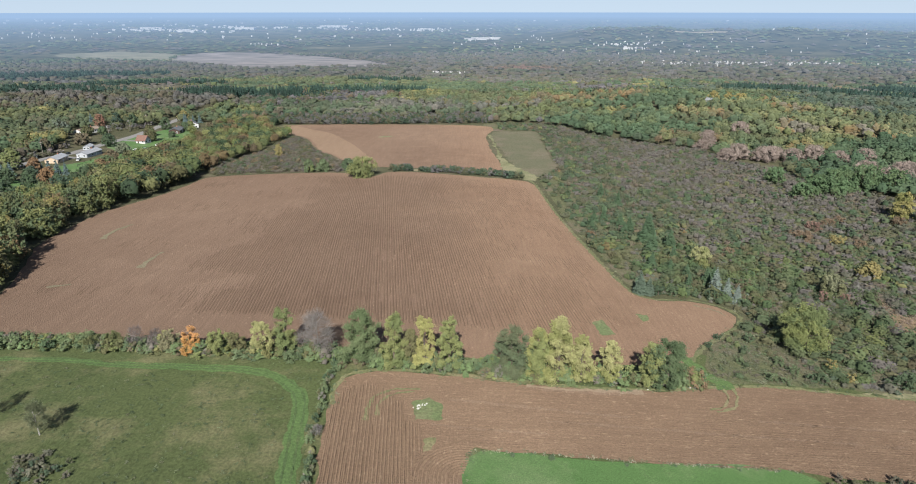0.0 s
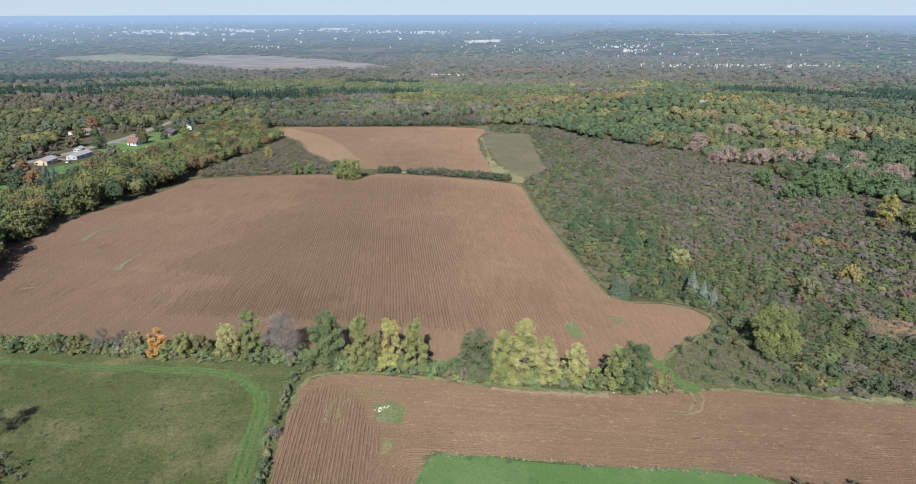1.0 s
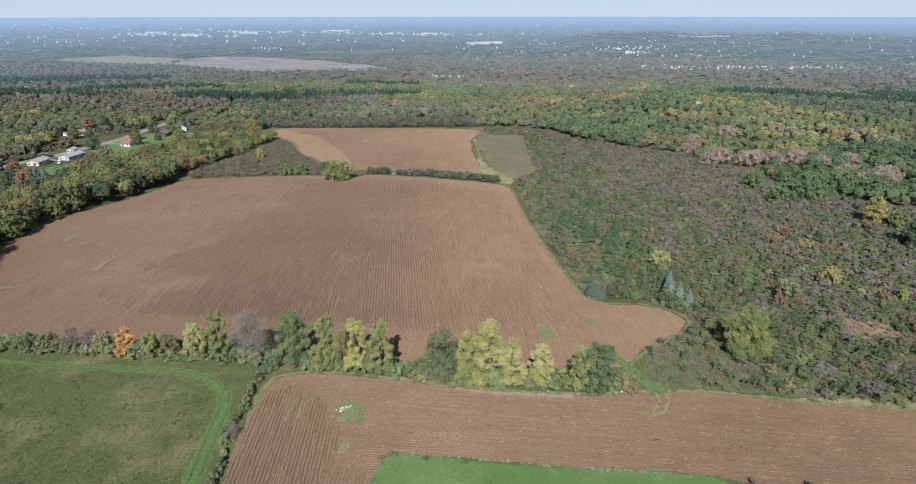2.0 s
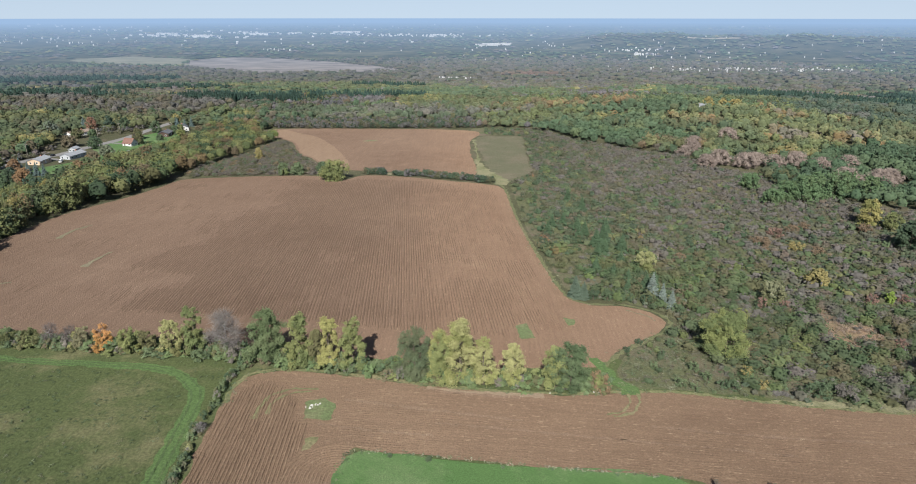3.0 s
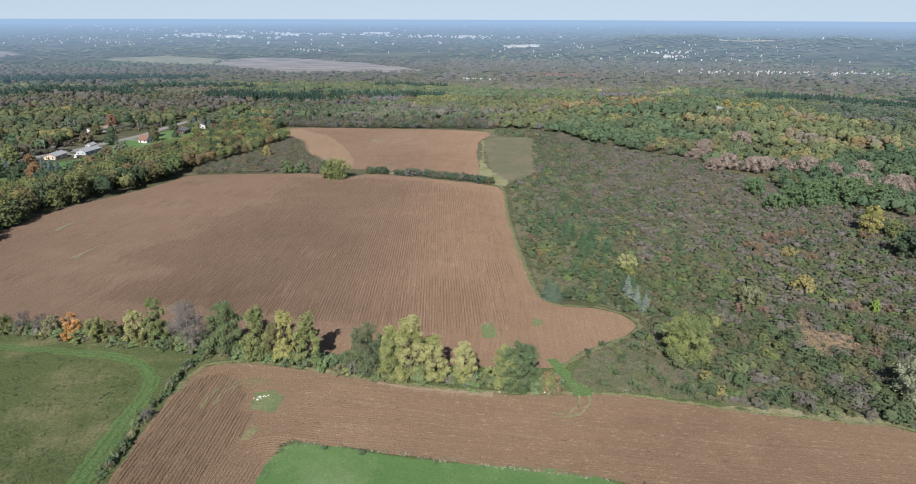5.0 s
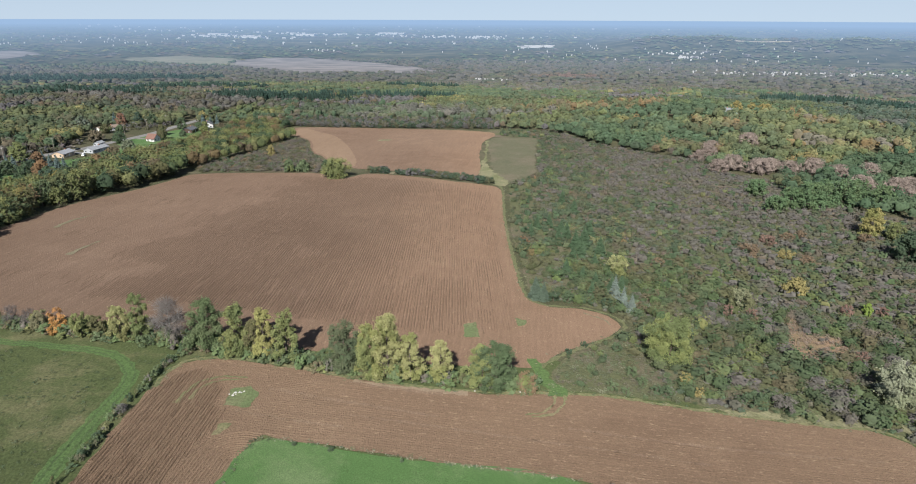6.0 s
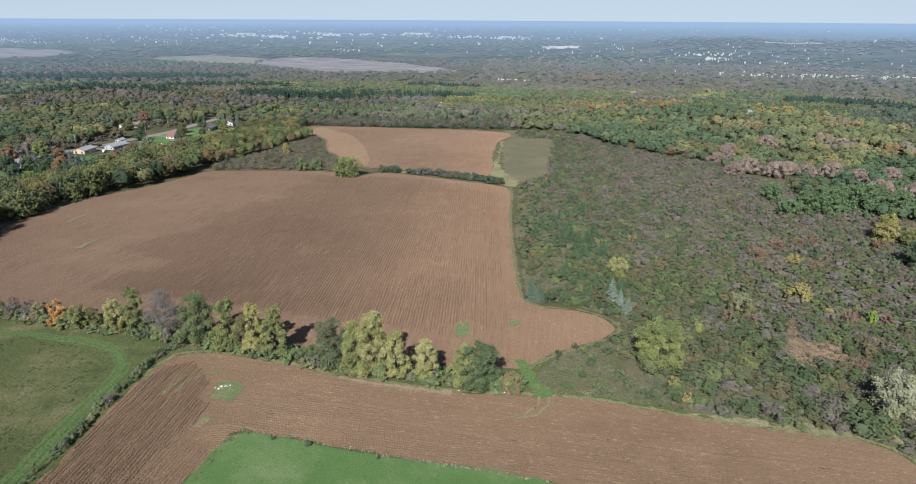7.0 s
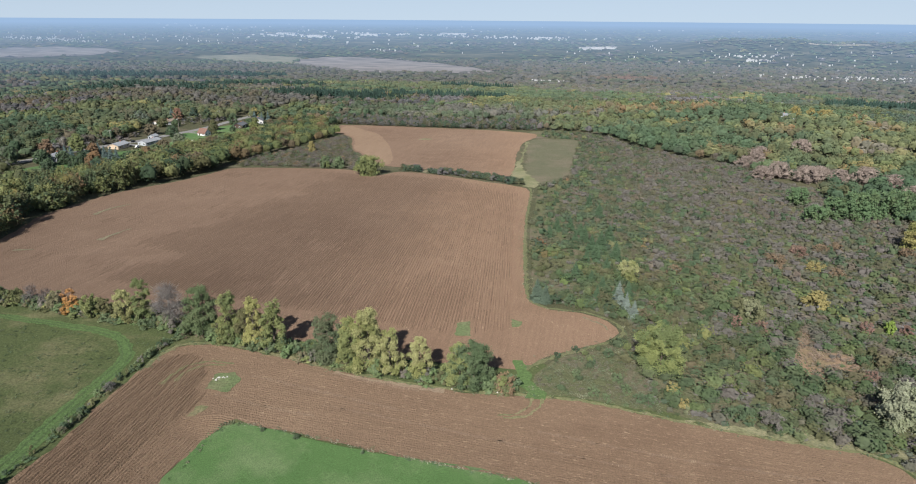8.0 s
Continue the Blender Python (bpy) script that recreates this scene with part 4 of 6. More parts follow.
def palette(rng, n, colours, weights, order=None, dull=0.18):
    """A colour for each of n plants; order: a number a plant, by which alike ones take alike colours."""
    share = np.cumsum(weights) / np.sum(weights)
    u = rng.random(n) if order is None else (np.argsort(np.argsort(order)) + 0.5) / max(1, n)
    if order is None:
        c = np.array(colours)[np.minimum(np.searchsorted(share, u), len(colours) - 1)]
    else:
        mids = share - 0.5 * np.array(weights) / np.sum(weights)
        c = np.stack([np.interp(u, mids, np.array(colours)[:, k]) for k in range(3)], 1)
    c = 1.26 * (c * (1 - dull) + dull * c.mean(1, keepdims=True) * np.array([0.94, 1.0, 1.06]))
    return c * np.array([0.97, 1.0, 1.08]) * rng.uniform(0.9, 1.1, (n, 1)) * rng.uniform(0.97, 1.03, (n, 3))


def in_view(x, y, margin=0.0):
    az = np.degrees(np.arctan2(x - 40, y))
    return (az > -51 - margin) & (az < 41 + margin)


REEDY = [(150.5, 215), (147.5, 204), (144, 196), (140, 188.5), (139.5, 177), (146.5, 176), (152, 184), (158, 187.5), (163, 193), (157.5, 199), (151.5, 198), (152.5, 206)]


def make_scrub():
    rng = np.random.default_rng(31)
    x, y = jitter_grid(rng, 40, 420, 110, 645, 3.05)
    dry = inside(REEDY, x, y)
    gap = wave(x, y, 40, 5) > 1.15
    thin = ((y < 188) & (x < 92 - (y - 170) * 0.25 + 4 * wave(x, y, 12, 41))) | ((y < 160) & (x < 99 + 4 * wave(x, y, 9, 42)))
    line = np.array(EAST_EDGE[1:9])
    verge = (y > 200) & (x < np.interp(y, line[::-1, 1], line[::-1, 0]) + 17 + 8 * wave(x, y, 25, 50))
    close = y + 0.35 * x < 300
    ok = inside(SCRUB, x, y) & in_view(x, y) & ~(dry & (rng.random(len(x)) < 0.62)) & ~(gap & (rng.random(len(x)) < 0.6)) & ~(thin & (rng.random(len(x)) < 0.7)) & ~((verge | close) & ~thin & (rng.random(len(x)) < np.where(verge, 0.5, 0.22)))
    x, y = x[ok], y[ok]
    n = len(x)
    tall = np.clip(1.0 + 0.3 * wave(x, y, 45, 6) + 0.25 * wave(x, y, 14, 48) + rng.normal(0, 0.36, n), 0.3, 2.4)
    low, verge, close = thin[ok] | dry[ok], verge[ok], close[ok]
    tall = np.where(close & ~low, 1.1 * tall, tall)
    h, w = np.where(low, 1.2, 2.25) * tall, np.where(low, 0.5, 1.0) * rng.uniform(3.0, 6.2, n) * np.sqrt(tall) * np.where(close, 1.2, 1.0)
    grey = 0.75 * wave(x, y, 24, 7) + 0.35 * wave(x, y, 70, 43) + np.clip((y - 300) / 160, -0.22, 0.5) + np.clip((x - 120) / 70, -0.5, 0.32) + rng.normal(0, 0.13, n) > 0.2
    # some bushes stand out, broad and rounded
    big = (rng.random(n) < np.where(verge, 0.4, np.where(y + 0.35 * x < 330, 0.16, 0.06))) & ~low
    h, w = np.where(big, np.clip(1.5 * h, 2.6, 4.4), h), np.where(big, np.clip(1.5 * w, 4.4, 7.2), w)
    grey &= ~verge | (rng.random(n) < 0.12)
    grey &= ~(big & (rng.random(n) < 0.7))
    h, w = np.where(grey & ~low, h * 0.95, h), np.where(grey & ~low, w * 1.1, w)
    mood = wave(x, y, 28, 17) + 0.6 * wave(x, y, 11, 49) + rng.normal(0, 0.35, n)
    leafy = palette(rng, n, [YELLOW, YELLOW_GREEN, GREEN_MID, GREEN, GREEN_DARK, OLIVE_LEAF, BROWN, RUST, ORANGE], [0.6, 8, 22, 22, 6, 30, 7, 1.2, 0.3], mood)
    bare = palette(rng, n, [(0.106, 0.096, 0.084), (0.114, 0.103, 0.094), (0.097, 0.091, 0.066), (0.135, 0.10, 0.068), (0.09, 0.09, 0.06), (0.076, 0.086, 0.05)], [7, 7, 6, 0.5, 6, 4], mood)
    leafy, bare = 0.92 * (0.74 * leafy + 0.26 * leafy.mean(0)), 1.04 * (0.7 * bare + 0.3 * bare.mean(0))
    leafy[y < 270] *= np.array([1.06, 1.04, 0.9])
    leafy[big] *= np.array([0.92, 1.02, 0.92])
    bare *= np.array([0.96, 0.92, 0.86])
    near = y + 0.35 * x < 275
    T = [template(np.random.default_rng(s), "dome", 78, 0.056, 16, 4, 0.7) for s in range(8)]
    S = [template(np.random.default_rng(s), "dome", 16, 0.095, 9, 3, 0.75) for s in range(20, 28)]
    B = [template(np.random.default_rng(s), "dome", 76, 0.052, 16, 4, 0.68) for s in range(40, 46)]
    D = [template(np.random.default_rng(s), "dome", 17, 0.09, 9, 3, 0.72) for s in range(46, 52)]
    single = np.zeros(n, bool)
    single[np.argsort(np.hypot(x - 60, y - 20))[:240]] = True
    stem = np_mesh("stem", *tube([(0, 0, -0.2), (0.05, 0, 0.5), (0.1, 0.05, 1.0)], [0.09, 0.06, 0.03], 5), BARK, smooth=True)
    for i in np.nonzero(single)[0]:
        tv, tf = (B if grey[i] else T)[int(rng.integers(0, 6))]
        ob = new("shrub")
        ob.location = (x[i], y[i], float(ground_z(x[i], y[i])) - 0.38 * h[i])
        ob.rotation_euler = (0, 0, rng.uniform(0, 6.28))
        c = bare[i] if grey[i] else leafy[i]
        part("crown", np_mesh("crown", tv * np.array([w[i], w[i], 1.4 * h[i]]), tf, LEAVES, leaf=np.tile(c, (len(tv), 1)), smooth=True), None, ob)
        part("stem", stem, None, ob)
        tall_word = "tall" if h[i] > 3.4 else "low"
        look_word = "grey leafless" if grey[i] else "rust-brown" if c[0] > c[1] * 1.25 else "yellow-green" if c[0] > 0.1 else "dark green" if c[1] < 0.075 else "green"
        tagged(ob, f"{tall_word} {look_word} shrub on rough ground beside a field", "shrub", "scrubland shrubs")
    near, grey_far = near & ~single, grey & ~single
    far_leafy = ~near & ~single & ~grey
    for name, m, t, c, lab, rise, sink in (("shrubs", near & ~grey, T, leafy, "dense green and olive shrubs covering rough ground", 1.4, 0.38),
                               ("shrubs", far_leafy, S, leafy, "dense green and olive shrubs on a hillside", 1.35, 0.36),
                               ("bare_shrubs", near & grey, B, bare, "leafless grey and mauve shrubs between green ones", 1.4, 0.38),
                               ("bare_shrubs", ~near & grey_far, D, bare, "leafless grey and mauve shrubs on a hillside", 1.35, 0.36)):
        scatter(name, t, x[m], y[m], rise * h[m], w[m], c[m], LEAVES, lab, "shrubs", 8, sink * h[m])


def make_low_shrubs():
    """Knee- to head-high growth that fills the gaps between the nearer shrubs."""
    rng = np.random.default_rng(35)
    x, y = jitter_grid(rng, 66, 235, 118, 262, 2.9)
    ok = inside(SCRUB, x, y) & in_view(x, y) & ~inside(REEDY, x, y) & ~((y < 188) & (x < 97)) & (rng.random(len(x)) < 0.7)
    x, y = x[ok], y[ok]
    n = len(x)
    t = [template(np.random.default_rng(s), "dome", 24, 0.084, 10, 3, 0.75) for s in range(160, 168)]
    col = palette(rng, n, [OLIVE_LEAF, (0.10, 0.092, 0.062), (0.11, 0.098, 0.08), GREEN_MID, GREEN, (0.125, 0.10, 0.07), YELLOW_GREEN], [7, 6, 4, 6, 5, 2, 1.5], wave(x, y, 17, 47) + rng.normal(0, 0.5, n))
    scatter("low_shrubs", t, x, y, rng.uniform(1.2, 2.4, n), rng.uniform(2.2, 4.2, n), 1.02 * col, LEAVES, "low olive and brown shrubs filling gaps between taller ones", "shrubs", 17, 0.4)


def make_edge_shrubs():
    """Undergrowth along the hedgerow, the ditch, the far hedge and the field's edge."""
    rng = np.random.default_rng(32)
    T = [template(np.random.default_rng(s), "leaf", 90, 0.085, 6, 2) for s in range(60, 66)]
    n = 420
    x = rng.uniform(-130, 63, n)
    y = np.interp(x, [-130, -100, -60, -28, 0, 20, 40, 63], [156, 155, 151, 148, 144.6, 142.2, 142.4, 143.6]) + rng.normal(0.6, 1.3, n)
    tall = np.where(x < -40, 0.8, 1.0)
    scatter("hedge_undergrowth", T, x, y, rng.uniform(1.4, 4.6, n) * tall, rng.uniform(2.2, 4.4, n), 1.22 * np.array([1.06, 1.03, 0.88]) * palette(rng, n, [GREEN, GREEN_MID, (0.085, 0.12, 0.05), OLIVE_LEAF, YELLOW_GREEN, BROWN, GREY, RUST], [6, 8, 6, 6, 3, 2, 1.5, 0.2]), LEAVES,
            "tangled green undergrowth along a hedgerow", "undergrowth", 9)
    n = 90
    y = rng.uniform(62, 149, n)
    x = np.interp(y, [62, 85, 105, 120, 135, 150], [-27.4, -28.2, -29.4, -31, -32, -30.6]) + rng.normal(-0.2, 0.5, n)
    scatter("ditch_bushes", T, x, y, rng.uniform(0.4, 2.4, n), rng.uniform(0.9, 2.3, n), 1.15 * np.array([1.06, 1.03, 0.88]) * palette(rng, n, [GREEN_DARK, GREEN, GREEN_MID, OLIVE_LEAF, (0.1, 0.1, 0.062), (0.13, 0.12, 0.11)], [3, 4, 5, 4, 3, 1.5]), LEAVES,
            "dark low bushes lining a ditch between field and meadow", "bushes", 10)
    n = 150
    x = rng.uniform(-46, 40, n)
    x = x[(x < -31) | (x > -25)]
    n = len(x)
    y = np.interp(x, [-46, -32, -10, 15, 40], [415, 416.5, 411.5, 404, 395]) + rng.normal(0, 1.6, n)
    scatter("far_hedge", T, x, y, rng.uniform(2.2, 4.6, n), rng.uniform(3, 5.5, n), palette(rng, n, [GREEN, GREEN_DARK, OLIVE_LEAF, GREY], [5, 6, 4, 2]), LEAVES,
            "low dark hedge between two ploughed fields", "hedge", 11)
    x, y = jitter_grid(rng, -180, -60, 400, 585, 3.6)
    ok = inside(LEFT_SCRUB, x, y)
    ok &= x > np.interp(y, [400, 440, 480, 560], [-162, -163, -150, -146])
    x, y = x[ok], y[ok]
    n = len(x)
    scatter("shrubs", T, x, y, rng.uniform(1.2, 3, n), rng.uniform(3, 5, n), palette(rng, n, [(0.105, 0.088, 0.068), (0.12, 0.098, 0.064), OLIVE_LEAF, GREEN_MID, GOLD_BROWN], [6, 6, 5, 3, 1.5]), LEAVES,
            "brown and grey shrubs at the corner of a field", "shrubs", 12)
    x, y = jitter_grid(rng, -190, 30, 642, 700, 5)
    n = len(x)
    scatter("shrubs", T, x, y, rng.uniform(3, 7, n), rng.uniform(4.5, 7.5, n), palette(rng, n, [GREY, OLIVE_LEAF, GREEN_DARK, GREEN, BROWN], [6, 4, 4, 2, 3]), LEAVES,
            "grey-green thicket behind the far field", "shrubs", 13)


# stands of alike autumn colour: centre, half widths, kind
WOOD_ZONES = [(-900, 1700, 600, 260, "brown"), (300, 1700, 900, 420, "brown"), (-200, 1900, 700, 300, "brown"), (150, 2150, 900, 240, "brown"), (-430, 810, 190, 110, "brown"), (-600, 1040, 220, 120, "brown"), (-250, 1300, 230, 100, "olive"),
              (-360, 640, 150, 55, "olive"), (-330, 560, 90, 60, "olive"), (-60, 760, 150, 70, "thicket"), (-30, 1110, 210, 110, "green"), (10, 900, 110, 80, "olive"), (80, 690, 60, 45, "olive"),
              (330, 585, 140, 115, "gold"), (260, 700, 90, 60, "gold"), (390, 690, 90, 70, "gold"), (150, 598, 78, 56, "green"), (205, 640, 60, 45, "green"), (215, 745, 80, 60, "green"), (120, 790, 120, 42, "fire"), (250, 655, 32, 26, "fire"), (196, 545, 26, 22, "fire"), (300, 800, 70, 40, "green"),
              (290, 458, 62, 36, "deep"), (350, 500, 50, 40, "deep"), (310, 385, 90, 60, "deep"), (520, 800, 130, 170, "teal"), (560, 1000, 240, 170, "teal"), (400, 940, 110, 60, "olive"), (180, 1800, 120, 55, "rust"), (-215, 600, 60, 60, "olive"), (-165, 668, 45, 30, "fire")]


def make_woods():
    rng = np.random.default_rng(33)
    near_t = [template(np.random.default_rng(s), "dome", 54, 0.07, 15, 5, 0.76) for s in range(80, 92)]
    mid_t = [template(np.random.default_rng(s), "dome", 20, 0.08, 12, 4, 0.8) for s in range(130, 140)]
    far_t = [template(np.random.default_rng(s), "dome", 8, 0.078, 7, 3, 0.92) for s in range(92, 100)]
    dist_t = [template(np.random.default_rng(s), "dome", 3, 0.09, 4, 3, 1.0) for s in range(110, 114)]
    rim_t = [template(np.random.default_rng(s), "dome", 3, 0.1, 4, 2, 1.0) for s in range(114, 118)]
    con_t = [template(np.random.default_rng(s), "spruce", 30, 0.2) for s in range(98, 102)]
    clearing = [(273, 730), (296, 730), (300, 748), (330, 740), (332, 758), (276, 760)]
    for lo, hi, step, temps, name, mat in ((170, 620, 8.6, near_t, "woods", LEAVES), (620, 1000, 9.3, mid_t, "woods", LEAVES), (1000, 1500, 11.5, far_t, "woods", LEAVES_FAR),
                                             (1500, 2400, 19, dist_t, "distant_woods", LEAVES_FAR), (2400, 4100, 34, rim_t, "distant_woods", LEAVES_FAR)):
        x, y = jitter_grid(rng, *((-2000, 1700, 150, 2420) if lo < 2400 else (-3900, 3300, 1500, 4800)), step)
        r = np.hypot(x - 40, y)
        ok = (r >= lo) & (r < hi) & in_view(x, y)
        for p in (MAIN, FAR, NEAR, LAWN, OLIVE, SCRUB, LEFT_SCRUB, VILLAGE, MEADOW, MARSH, MARSH_OLIVE, MARSH_WEST, RIDGE_FIELD, HILL_MEADOW, clearing):
            ok &= ~inside(p, x, y)
        ok &= ~((x > -190) & (x < 30) & (y > 395) & (y < 700)) & ~((x > -190) & (x < 78) & (y > 380) & (y < 640)) & ~((x > -150) & (x < 110) & (y < 420)) & (y > 180)
        ok &= ~((x > -228) & (x < -150) & (y > 170) & (y < 642)) & (np.abs(x - np.interp(y, [q[1] for q in ROAD], [q[0] for q in ROAD])) > 9)
        if lo < 600:
            # room round the bare trees at the wood's edge
            for px, py, _, pw in PINK:
                ok &= ~((np.abs(x - px) < 0.6 * pw) & (y < py + 8) & (y > py - 18))
        x, y = x[ok], y[ok]
        n = len(x)
        z1, z2 = wave(x, y, 200, 21) + rng.normal(0, 0.12, n), wave(x, y, 300, 22) + rng.normal(0, 0.12, n)
        mood = wave(x, y, 130, 26) + 0.8 * wave(x, y, 50, 27) + rng.normal(0, 0.24, n)
        # haze put into the leaf colour: greyer in each ring outward
        dull = 0.08 if lo < 600 else 0.12 if lo < 1000 else 0.18
        gold = palette(rng, n, [PINK_GREY, GOLD_BROWN, ORANGE, YELLOW, PALE_YELLOW, YELLOW_GREEN, GREEN_MID, GREEN, OLIVE_LEAF], [0.6, 2.5, 0.8, 3, 4, 11, 9, 5, 5], mood, dull)
        green = palette(rng, n, [YELLOW_GREEN, GREEN_MID, (0.062, 0.098, 0.05), GREEN, GREEN_DARK, OLIVE_LEAF], [2, 8, 8, 6, 2, 4], mood, dull)
        brown = palette(rng, n, [GREEN, OLIVE_LEAF, YELLOW_GREEN, GOLD_BROWN, BROWN, PINK_GREY, GREY], [3, 7, 2, 4, 7, 6, 5], mood, dull)
        brown = brown * np.array([0.84, 0.88, 0.95])
        fire = palette(rng, n, [YELLOW_GREEN, PALE_YELLOW, GOLD_BROWN, ORANGE, RUST, BROWN, OLIVE_LEAF, GREEN_MID], [4, 2, 6, 1.2, 2, 3, 5, 5], mood, dull)
        olive = palette(rng, n, [YELLOW, YELLOW_GREEN, OLIVE_LEAF, GREEN_MID, GREEN, BROWN], [1, 5, 9, 5, 5, 2], mood, dull)
        deep = palette(rng, n, [GREEN_MID, (0.05, 0.085, 0.042), GREEN, GREEN_DARK], [2, 5, 5, 3], mood, dull)
        teal = palette(rng, n, [OLIVE_LEAF, (0.07, 0.092, 0.06), (0.05, 0.08, 0.055), GREEN_DARK, GREY], [3, 6, 6, 4, 1.5], mood, dull)
        rust = palette(rng, n, [(0.15, 0.09, 0.07), BROWN, RUST, OLIVE_LEAF], [5, 4, 4, 1], mood, dull)
        thicket = palette(rng, n, [GREY, PINK_GREY, OLIVE_LEAF, GREEN_MID, GREEN], [5, 2, 6, 4, 4], mood, dull)
        kinds = {"deep": deep, "teal": teal, "rust": rust, "thicket": thicket, "fire": fire, "gold": gold, "green": green, "brown": brown, "olive": olive}
        col = np.where((z2 > 0.35)[:, None], brown, np.where((z1 > 0.2)[:, None], olive, green))
        for kx, ky, rx, ry, kind in WOOD_ZONES:
            m = ((x - kx) / rx) ** 2 + ((y - ky) / ry) ** 2 + 0.22 * wave(x, y, 70, 28) + rng.normal(0, 0.14, n) < 1
            col[m] = kinds[kind][m]
            keep = 0.6 if lo < 1000 else 0.5
            if m.any():
                col[m] = keep * col[m] + (1 - keep) * col[m].mean(0)
        # leaf colours also dimmed ring by ring with distance, and in the west
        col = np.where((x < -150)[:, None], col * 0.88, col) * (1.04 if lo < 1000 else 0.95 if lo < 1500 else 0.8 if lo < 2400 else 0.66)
        # conifer plantations: centre, half widths, slope in plan
        con = np.zeros(n, bool)
        for kx, ky, rx, ry, lean in ((-300, 925, 105, 62, -0.1), (-160, 1010, 130, 36, 0.1), (-610, 866, 150, 44, 0.12), (-560, 1190, 150, 36, 0.0), (-150, 1330, 70, 30, 0.0), (510, 1075, 95, 36, 0.3), (640, 1060, 110, 42, -0.2), (870, 1200, 150, 60, 0.0), (-1040, 1560, 330, 70, 0.2)):
            con |= ((x - kx) / rx) ** 2 + ((y - ky - lean * (x - kx)) / ry) ** 2 + 0.22 * wave(x, y, 60, 29) < 1
        h = rng.uniform(7.0, 12.5, n) * (1 + 0.18 * wave(x, y, 60, 23))
        h = np.where((x > -245) & (x < -150) & (y > 380) & (y < 650), rng.uniform(5, 8, n), h)
        w = rng.uniform(8.5, 16.0, n) * (step / 9.0) ** 0.9
        if lo >= 2400:
            m = ((np.abs(np.hypot(x - 40, y) - 3150) < 330) & (x > 500)) | (wave(x, y, 900, 24) + 0.6 * wave(x, y * 2.5, 300, 25) + rng.normal(0, 0.4, n) > -0.2)
            x, y, h, w, col, con = x[m], y[m], h[m] * 0.9, w[m], col[m], con[m]
            n = len(x)
        m = ~con
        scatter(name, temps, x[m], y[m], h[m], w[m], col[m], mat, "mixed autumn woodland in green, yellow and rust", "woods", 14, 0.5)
        if con.any():
            x, y = np.concatenate([x[con], x[con] + 0.45 * step]), np.concatenate([y[con], y[con] - 0.4 * step])
            h, w = np.tile(h[con], 2) * rng.uniform(0.9, 1.1, len(x)), np.tile(w[con], 2)
            scatter("conifer_woods" if lo < 1500 else "distant_woods", con_t, x, y, 6 + 0.75 * h, w * 1.05, palette(rng, len(x), [(0.026, 0.052, 0.036), (0.02, 0.04, 0.026)], [3, 2]), mat,
                    "dark green conifer plantation among autumn woods", "woods", 15, 0.5)


def make_belt():
    """The belt of trees between the large field and the village, as single trees."""
    rng = np.random.default_rng(34)
    kinds = []
    for i, (c1, c2) in enumerate(((GREEN_MID, YELLOW_GREEN), (GREEN, GREEN_MID), (YELLOW_GREEN, PALE_YELLOW), (OLIVE_LEAF, YELLOW), (GOLD_BROWN, OLIVE_LEAF), (GREEN_MID, OLIVE_LEAF), (GOLD_BROWN, ORANGE), (YELLOW_GREEN, OLIVE_LEAF))):
        kinds.append(broadleaf("tree", 0, 0, 13.0, 11.0, c1, "leafy autumn tree in a belt beside the field", 300 + i, 1000, 0.46, 0.04, second=c2, group="tree belt", pointed=0.0))
    spots = []
    x, y = jitter_grid(rng, -250, -130, 172, 640, 7.8)
    for a, b in zip(x, y):
        if inside(FAR, a - 2, b) or inside(FAR, a + 5, b):
            continue
        edge = np.interp(b, [172, 190, 220, 250, 276, 300, 318, 345, 392, 440, 480, 560, 640], [-153, -152, -163, -175, -178, -178, -176, -168, -162, -163, -150, -146, -178])
        back = np.interp(b, [172, 225, 300, 372, 440, 520, 640], [-215, -228, -228, -226, -222, -215, -225])
        if back < a < edge:
            spots.append((a, b))
    far_off = [q for q in spots if q[1] > 330]
    spots = [q for q in spots if q[1] <= 330]
    x, y = np.array(far_off).T
    n = len(x)
    temps = [template(np.random.default_rng(s), "dome", 150, 0.048, 20, 6, 0.8) for s in range(140, 148)]
    mixed = palette(rng, n, [GREEN_DARK, GREEN_MID, YELLOW_GREEN, PALE_YELLOW, OLIVE_LEAF, GOLD_BROWN, BROWN], [4, 6, 6, 5, 5, 2, 2], wave(x, y, 48, 45) + rng.normal(0, 0.22, n), 0.06) * np.array([1.0, 1.0, 0.92])
    size = np.where((x < -204) | (y > 430), 0.78, 1.0) * rng.uniform(0.85, 1.15, n)
    scatter("tree_belt", temps, x, y, 13.0 * size, 13.0 * size, 0.84 * mixed, LEAVES, "dense belt of autumn trees between field and village", "trees", 16, 0.4)
    for i, (a, b) in enumerate(spots):
        s = rng.uniform(0.8, 1.12) * (0.6 if a < -200 and b > 240 else 0.8 if b > 430 else 1.0)
        m = Matrix.LocRotScale((a, b, float(ground_z(a, b))), Euler((0, 0, rng.uniform(0, 6.28))), (s * rng.uniform(0.9, 1.1), s, s * rng.uniform(0.85, 1.15)))
        k = int(rng.choice(8, p=[0.2, 0.17, 0.18, 0.15, 0.06, 0.15, 0.01, 0.08]))
        if i < 8:
            kinds[i].matrix_basis = m
        else:
            copy_thing(kinds[k], m)


